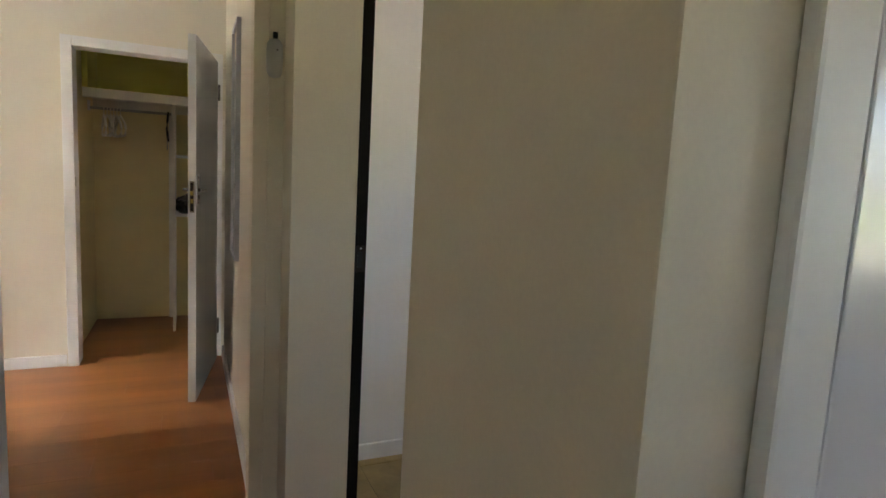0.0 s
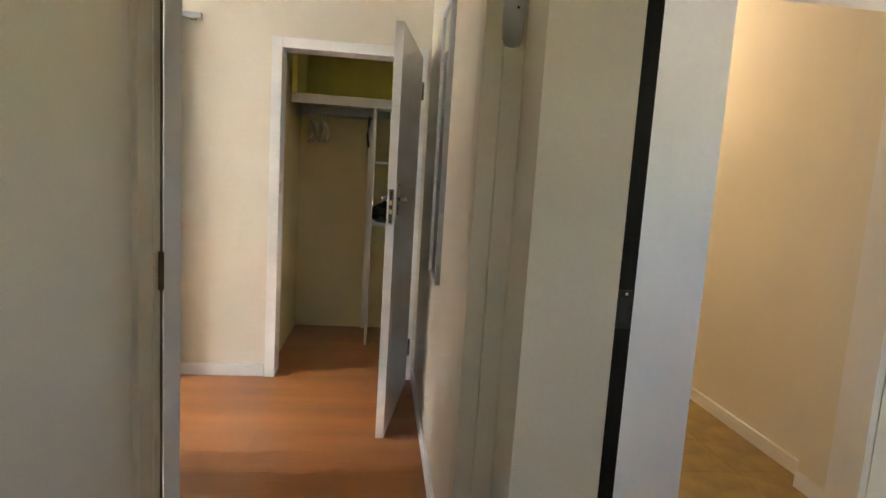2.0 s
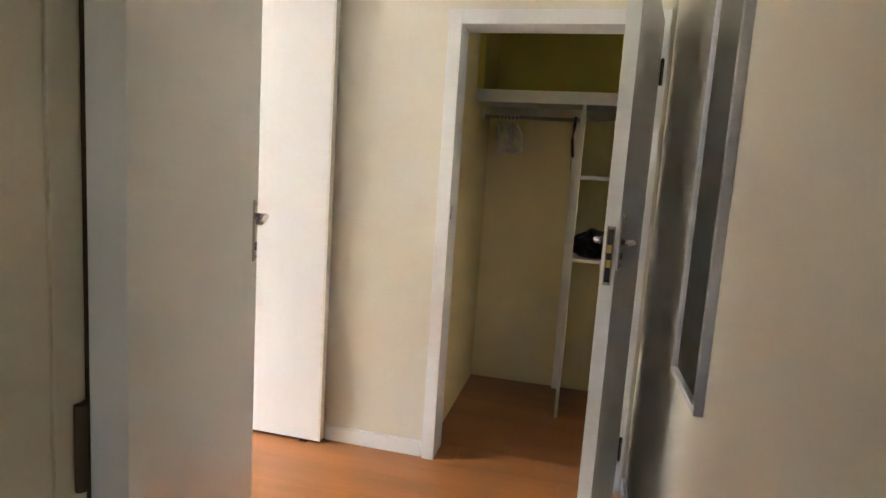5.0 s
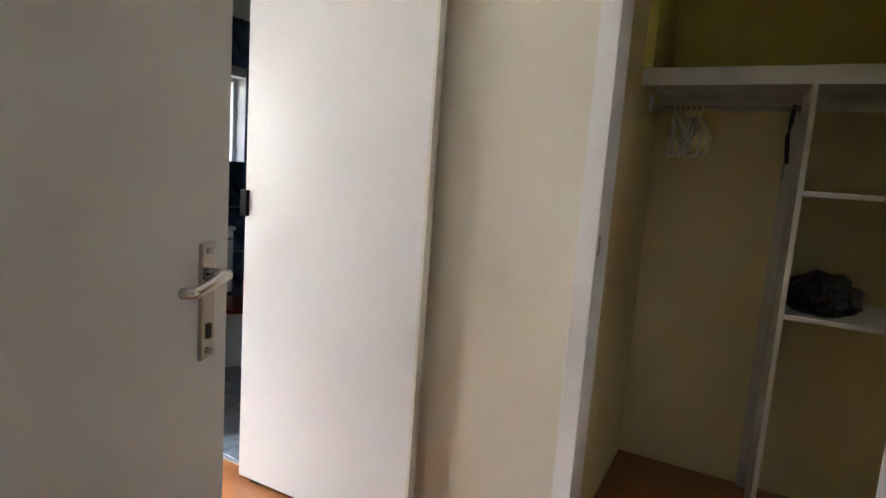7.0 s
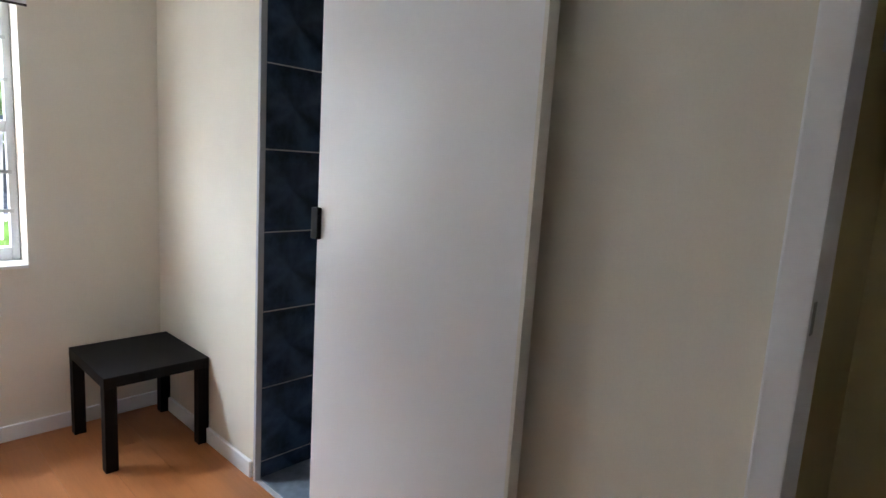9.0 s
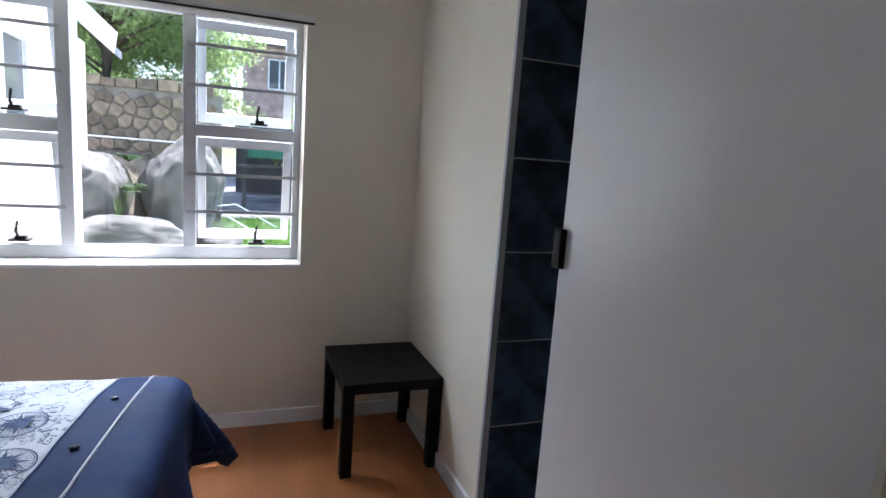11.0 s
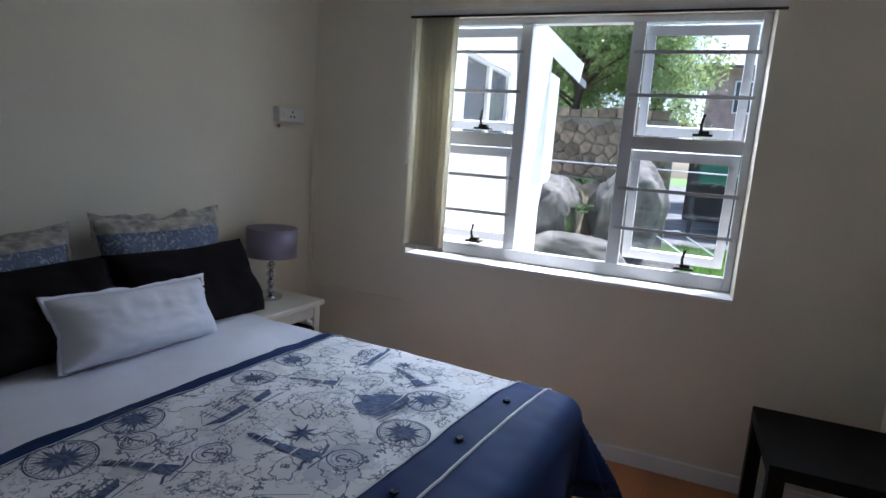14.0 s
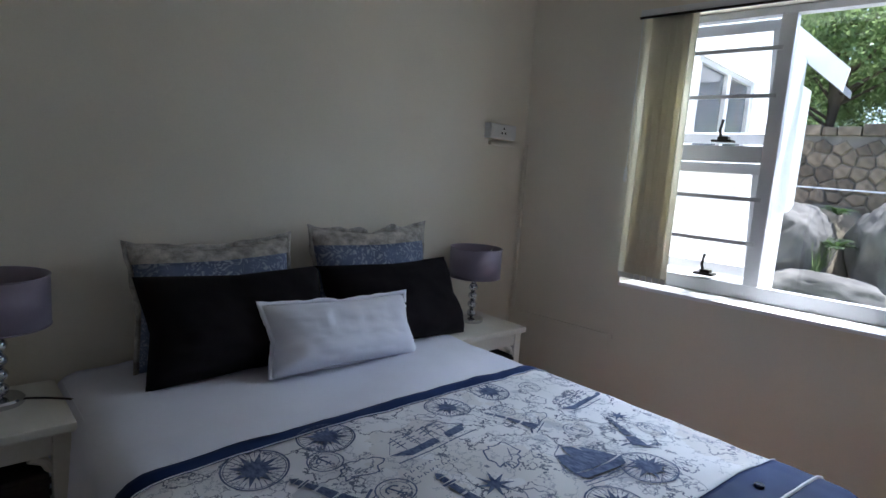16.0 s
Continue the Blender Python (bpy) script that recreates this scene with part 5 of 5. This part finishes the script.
# trees: trunk, limbs and many single leaves
def tree(x, y, z, h, spread, leaves, leaf, material, seed, label, low=0.35):
    rg = random.Random(seed)
    t = thing("tree", label, "tree", Matrix.Translation((x, y, z)))
    bm = tube([(0, 0, -0.3), (0.05, 0.04, h * 0.2), (-0.05, 0.1, h * 0.45), (0.05, 0.0, h * 0.7)], 0.14, 10)
    tips = []
    for k in range(16):
        a, up = rg.uniform(0, 6.28), rg.uniform(low, 0.68) * h
        r = spread * rg.uniform(0.5, 0.95)
        p0, p2 = Vector((0, 0.05, up * 0.8)), Vector((r * math.cos(a), r * math.sin(a), up + rg.uniform(-0.05, 0.22) * h))
        p1 = (p0 + p2) / 2 + Vector((rg.uniform(-.2, .2), rg.uniform(-.2, .2), 0.25))
        tube([p0, p1, p2], 0.03, 6, bm)
        tips += [p2, p1, (p1 + p2) / 2]
        for q in range(3):
            e = p2 + Vector((rg.uniform(-.6, .6), rg.uniform(-.6, .6), rg.uniform(-.5, .4)))
            tube([p1.lerp(p2, 0.5), e], 0.012, 5, bm)
            tips.append(e)
    part("trunk", bm, BARK, t, smooth=True)
    verts, faces = [], []
    for k in range(leaves):
        c = tips[rg.randrange(len(tips))] + Vector((rg.gauss(0, 1), rg.gauss(0, 1), rg.gauss(0, 0.8))) * spread * 0.13
        d = Vector((rg.gauss(0, 1), rg.gauss(0, 1), rg.gauss(0, 1) - 0.4)).normalized()
        s = d.cross(Vector((rg.gauss(0, 1), rg.gauss(0, 1), rg.gauss(0, 1)))).normalized()
        l = leaf * rg.uniform(0.6, 1.3)
        i = len(verts)
        verts += [c, c + d * l * 0.5 + s * l * 0.22, c + d * l, c + d * l * 0.5 - s * l * 0.22]
        faces.append((i, i + 1, i + 2, i + 3))
    me = bpy.data.meshes.new("crown")
    me.from_pydata([tuple(v) for v in verts], [], faces)
    me.materials.append(material)
    cr = new("crown", me)
    cr.parent = t
    cr["kind"] = "stuff"
    return t


tree(-12.6, -0.1, 1.0, 4.6, 1.9, 42000, 0.085, LEAF, 3, "leafy green tree behind the stone wall")
tree(-13.4, -2.6, 0.8, 5.0, 2.4, 18000, 0.11, LEAF, 8, "dense green tree behind the house wing")
tree(-14.8, 1.3, 0.6, 4.2, 1.15, 8000, 0.11, LEAFLIGHT, 5, "pale green tree over the driveway")
tree(-18.5, 4.7, 0.0, 3.4, 1.2, 8000, 0.14, LEAFLIGHT, 11, "sunlit pale tree beside the brick house")
tree(-30, -6, 0.0, 8, 4.5, 12000, 0.3, LEAF, 13, "tall green tree in the distance")
tree(-34, 9, 0.0, 8, 4.5, 12000, 0.3, LEAF, 15, "tall green tree beyond the brick house")


def tufts(name, x0, x1, y0, y1, n, h, material, label, base):
    rg = random.Random(n)
    verts, faces = [], []
    for k in range(n):
        x, y = rg.uniform(x0, x1), rg.uniform(y0, y1)
        z, a, w, hh = base(x, y), rg.uniform(0, 6.28), 0.006, h * rg.uniform(0.5, 1.3)
        dx, dy = math.cos(a) * w, math.sin(a) * w
        lx, ly = rg.gauss(0, hh * 0.35), rg.gauss(0, hh * 0.35)
        i = len(verts)
        verts += [(x - dx, y - dy, z), (x + dx, y + dy, z), (x + lx, y + ly, z + hh)]
        faces.append((i, i + 1, i + 2))
    me = bpy.data.meshes.new(name)
    me.from_pydata(verts, [], faces)
    me.materials.append(material)
    tagged(new(name, me), label, "grass", kind="stuff")


tufts("grass", -12.5, -7.3, 1.6, 5.0, 32000, 0.09, mat("grass blade", (0.22, 0.40, 0.07), 0.7, vary=0.3, scale=2, bump=0.0), "bright green lawn grass blades", lambda x, y: -0.122)
tufts("weeds", -9.6, -8.9, 0.50, 0.72, 350, 0.35, LEAF, "green weeds growing between the boulders", lambda x, y: max(0.3, bank_z(x, y)))

def fern(x, y, z, n, l, seed, label):
    """Arching fronds of paired narrow leaflets on a midrib."""
    rg = random.Random(seed)
    t = thing("fern", label, "plant", Matrix.Translation((x, y, z)))
    for k in range(n):
        a, up, ln = 2 * math.pi * k / n + rg.uniform(-0.3, 0.3), rg.uniform(0.7, 1.25), l * rg.uniform(0.7, 1.15)
        h = Vector((math.cos(a), math.sin(a), 0))
        side = Vector((-h.y, h.x, 0))
        rib = [h * ln * math.cos(up) * s * (1 + 0.4 * s) + Vector((0, 0, ln * (math.sin(up) * s - 0.55 * s * s))) for s in [q / 9 for q in range(10)]]
        bm = tube(rib, 0.004, 5)
        for q in range(1, 9):
            w = 0.28 * l * math.sin(math.pi * (q + 1) / 11)
            d = (rib[q + 1] - rib[q]).normalized()
            for sg in (-1, 1):
                tip = rib[q] + side * sg * w + d * w * 0.5 - Vector((0, 0, 0.15 * w))
                vs = [bm.verts.new(c) for c in (rib[q], rib[q] * 0.5 + tip * 0.5 + d * 0.018, tip, rib[q] * 0.5 + tip * 0.5 - d * 0.018)]
                bm.faces.new(vs)
        part("frond", bm, FERNLEAF, t)
    return t


fern(-9.25, 0.84, 0.62, 13, 0.33, 4, "green fern growing between the granite boulders")
fern(-9.9, 0.70, 1.02, 9, 0.30, 6, "small green fern behind the granite boulders")

# far brick house, carport, bin, washing line
bh = thing("brick_house", "far brown brick house with white windows", "house")
part("wall", box(-30, 2.6, -0.12, -24, 8.6, 5.2), BRICK, bh)
bm = bmesh.new()
pv = [bm.verts.new(p) for p in ((-23.4, 2.2, 5.1), (-23.4, 9, 5.1), (-30.6, 9, 5.1), (-30.6, 2.2, 5.1), (-27, 2.2, 6.9), (-27, 9, 6.9))]
for q in ((0, 1, 5, 4), (2, 3, 4, 5), (0, 4, 3), (1, 2, 5), (0, 3, 2, 1)):
    bm.faces.new([pv[k] for k in q])
part("roof", bm, ROOF, bh)
for y in (3.4, 4.9, 6.6):
    for z in (1.0, 3.5):
        w = part("window", box(-23.99, y, z, -23.93, y + 0.85, z + 1.15, 0.01), RENDERWHITE, bh)
        for dy in (0.06, 0.455):
            part("pane", box(-23.935, y + dy, z + 0.06, -23.92, y + dy + 0.335, z + 1.09), SLATE, w)
cp = thing("carport", "dark sheet metal carport over the driveway", "carport")
part("roof", box(-19.5, 2.2, 1.72, -14.4, 6.2, 1.80), SLATE, cp)
for x in (-19.2, -14.7):
    for y in (2.4, 6.0):
        part("post", box(x - 0.05, y - 0.05, -0.10, x + 0.05, y + 0.05, 1.719), SLATE, cp)
part("back_panel", box(-19.4, 2.25, -0.099, -19.33, 6.1, 1.719), SLATE, cp)
part("screen", box(-14.36, 2.46, 1.10, -14.33, 3.40, 1.719, 0.005), GREENBIN, cp, "green shade screen")
wl = thing("washing_line", "white washing line strung across the garden", "washing line")
part("line", tube([(-9.6, -3.0, 1.42), (-9.6, 0.5, 1.36), (-9.6, 3.8, 1.32)], 0.012, 6), PIPING, wl)
part("post", tube([(-9.6, 3.8, -0.12), (-9.6, 3.8, 1.42)], 0.03, 10), STEEL, wl)
ch = thing("clothes_airer", "folded white wire clothes airer on the driveway", "clothes airer")
part("frame", tube([(-11.2, 2.2, 0.32), (-10.9, 1.75, 0.30), (-10.6, 2.5, -0.09)], 0.014, 6), PIPING, ch)
part("leg", tube([(-11.2, 2.2, 0.32), (-11.3, 2.9, -0.09)], 0.014, 6), PIPING, ch)
part("leg", tube([(-10.9, 1.75, 0.30), (-10.9, 1.75, -0.09)], 0.014, 6), PIPING, ch)

# ---- floor planks and tiles ----
random.seed(4)
plank_l, plank_w = 1.21, 0.19
spots = []
yy = -2.55
r = 0
while yy < 4.2:
    xx = -3.4 - (r * 0.47 % 1.2)
    while xx < 0.72:
        lo, hi = xx, xx + plank_l
        cx, cy = (lo + hi) / 2, yy + plank_w / 2
        inside = (lo > -3.9 and hi < 0.95)
        bedroom = 0.0 < cy < 3.08 and hi > -3.3
        hall = cy <= 0.98 and lo > -1.3
        closet = cy >= 3.08 and hi > -0.34 and cy < 4.3
        if bedroom or hall or closet:
            spots.append((lo, hi, cy))
        xx = hi
    yy += plank_w
    r += 1
for lo, hi, cy in spots:
    x0 = max(lo, -3.3 if cy < 3.08 and cy > 0.1 else -0.46)
    x1 = min(hi, 0.715 if cy < 3.1 else 0.81)
    if x1 - x0 < 0.05:
        continue
    y0, y1 = cy - plank_w / 2, cy + plank_w / 2
    if y0 < 3.0 < y1 and x0 < -0.4:
        if x1 > -0.35:
            part("plank", box(max(x0, -0.35), 3.0, -0.008, x1 - 0.0004, y1 - 0.0004, 0.0), PLANK, bed_floor)
        y1 = 2.999
    bm = box(x0 + 0.0004, y0 + 0.0004, -0.008, x1 - 0.0004, y1 - 0.0004, 0.0)
    ob = part("plank", bm, PLANK, bed_floor)
pas = bpy.data.objects["floor_passage"]
pieces("tile", [Matrix.Translation((0.89 + 0.334 * i, -0.33 + 0.334 * j, -0.005)) for i in range(6) for j in range(14)], (0.3325, 0.3325, 0.009), OLIVETILE, pas, 0.0008)
stub = thing("tiled_reveal", "navy marbled tiles on the bathroom doorway side", "tiling", kind="structure")
pieces("tile", [Matrix.Translation((-2.2175, 3.012 + 0.135, 0.079 + 0.336 * (k + 0.5))) for k in range(6)], (0.009, 0.268, 0.3305), BLUETILE, stub, 0.0012)
pieces("tile", [Matrix.Translation((-2.2175, 3.147, 0.040))], (0.009, 0.268, 0.074), BLUETILE, stub, 0.0012)
part("grout_bed", box(-2.2215, 3.013, 0.0, -2.2160, 3.28, 2.06), GROUT, stub)
bf = bpy.data.objects["floor_bathroom"]
pieces("tile", [Matrix.Translation((-3.1 + 0.334 * i, 3.18 + 0.334 * j, 0.0015)) for i in range(7) for j in range(5)], (0.331, 0.331, 0.007), GREYTILE, bf)
pieces("tile", [Matrix.Translation((WX + 0.004, 3.46 + 0.25 * i, 0.168 + 0.336 * k)) for i in range(6) for k in range(7) if not (1 < i < 4 and 3 < k < 6)], (0.008, 0.247, 0.333), BLUETILE, bath_w, 0.0012)
pieces("tile", [Matrix.Translation((-3.13 + 0.25 * i, 4.796, 0.168 + 0.336 * k)) for i in range(7) for k in range(7)], (0.247, 0.008, 0.333), BLUETILE, bath_n, 0.0012)
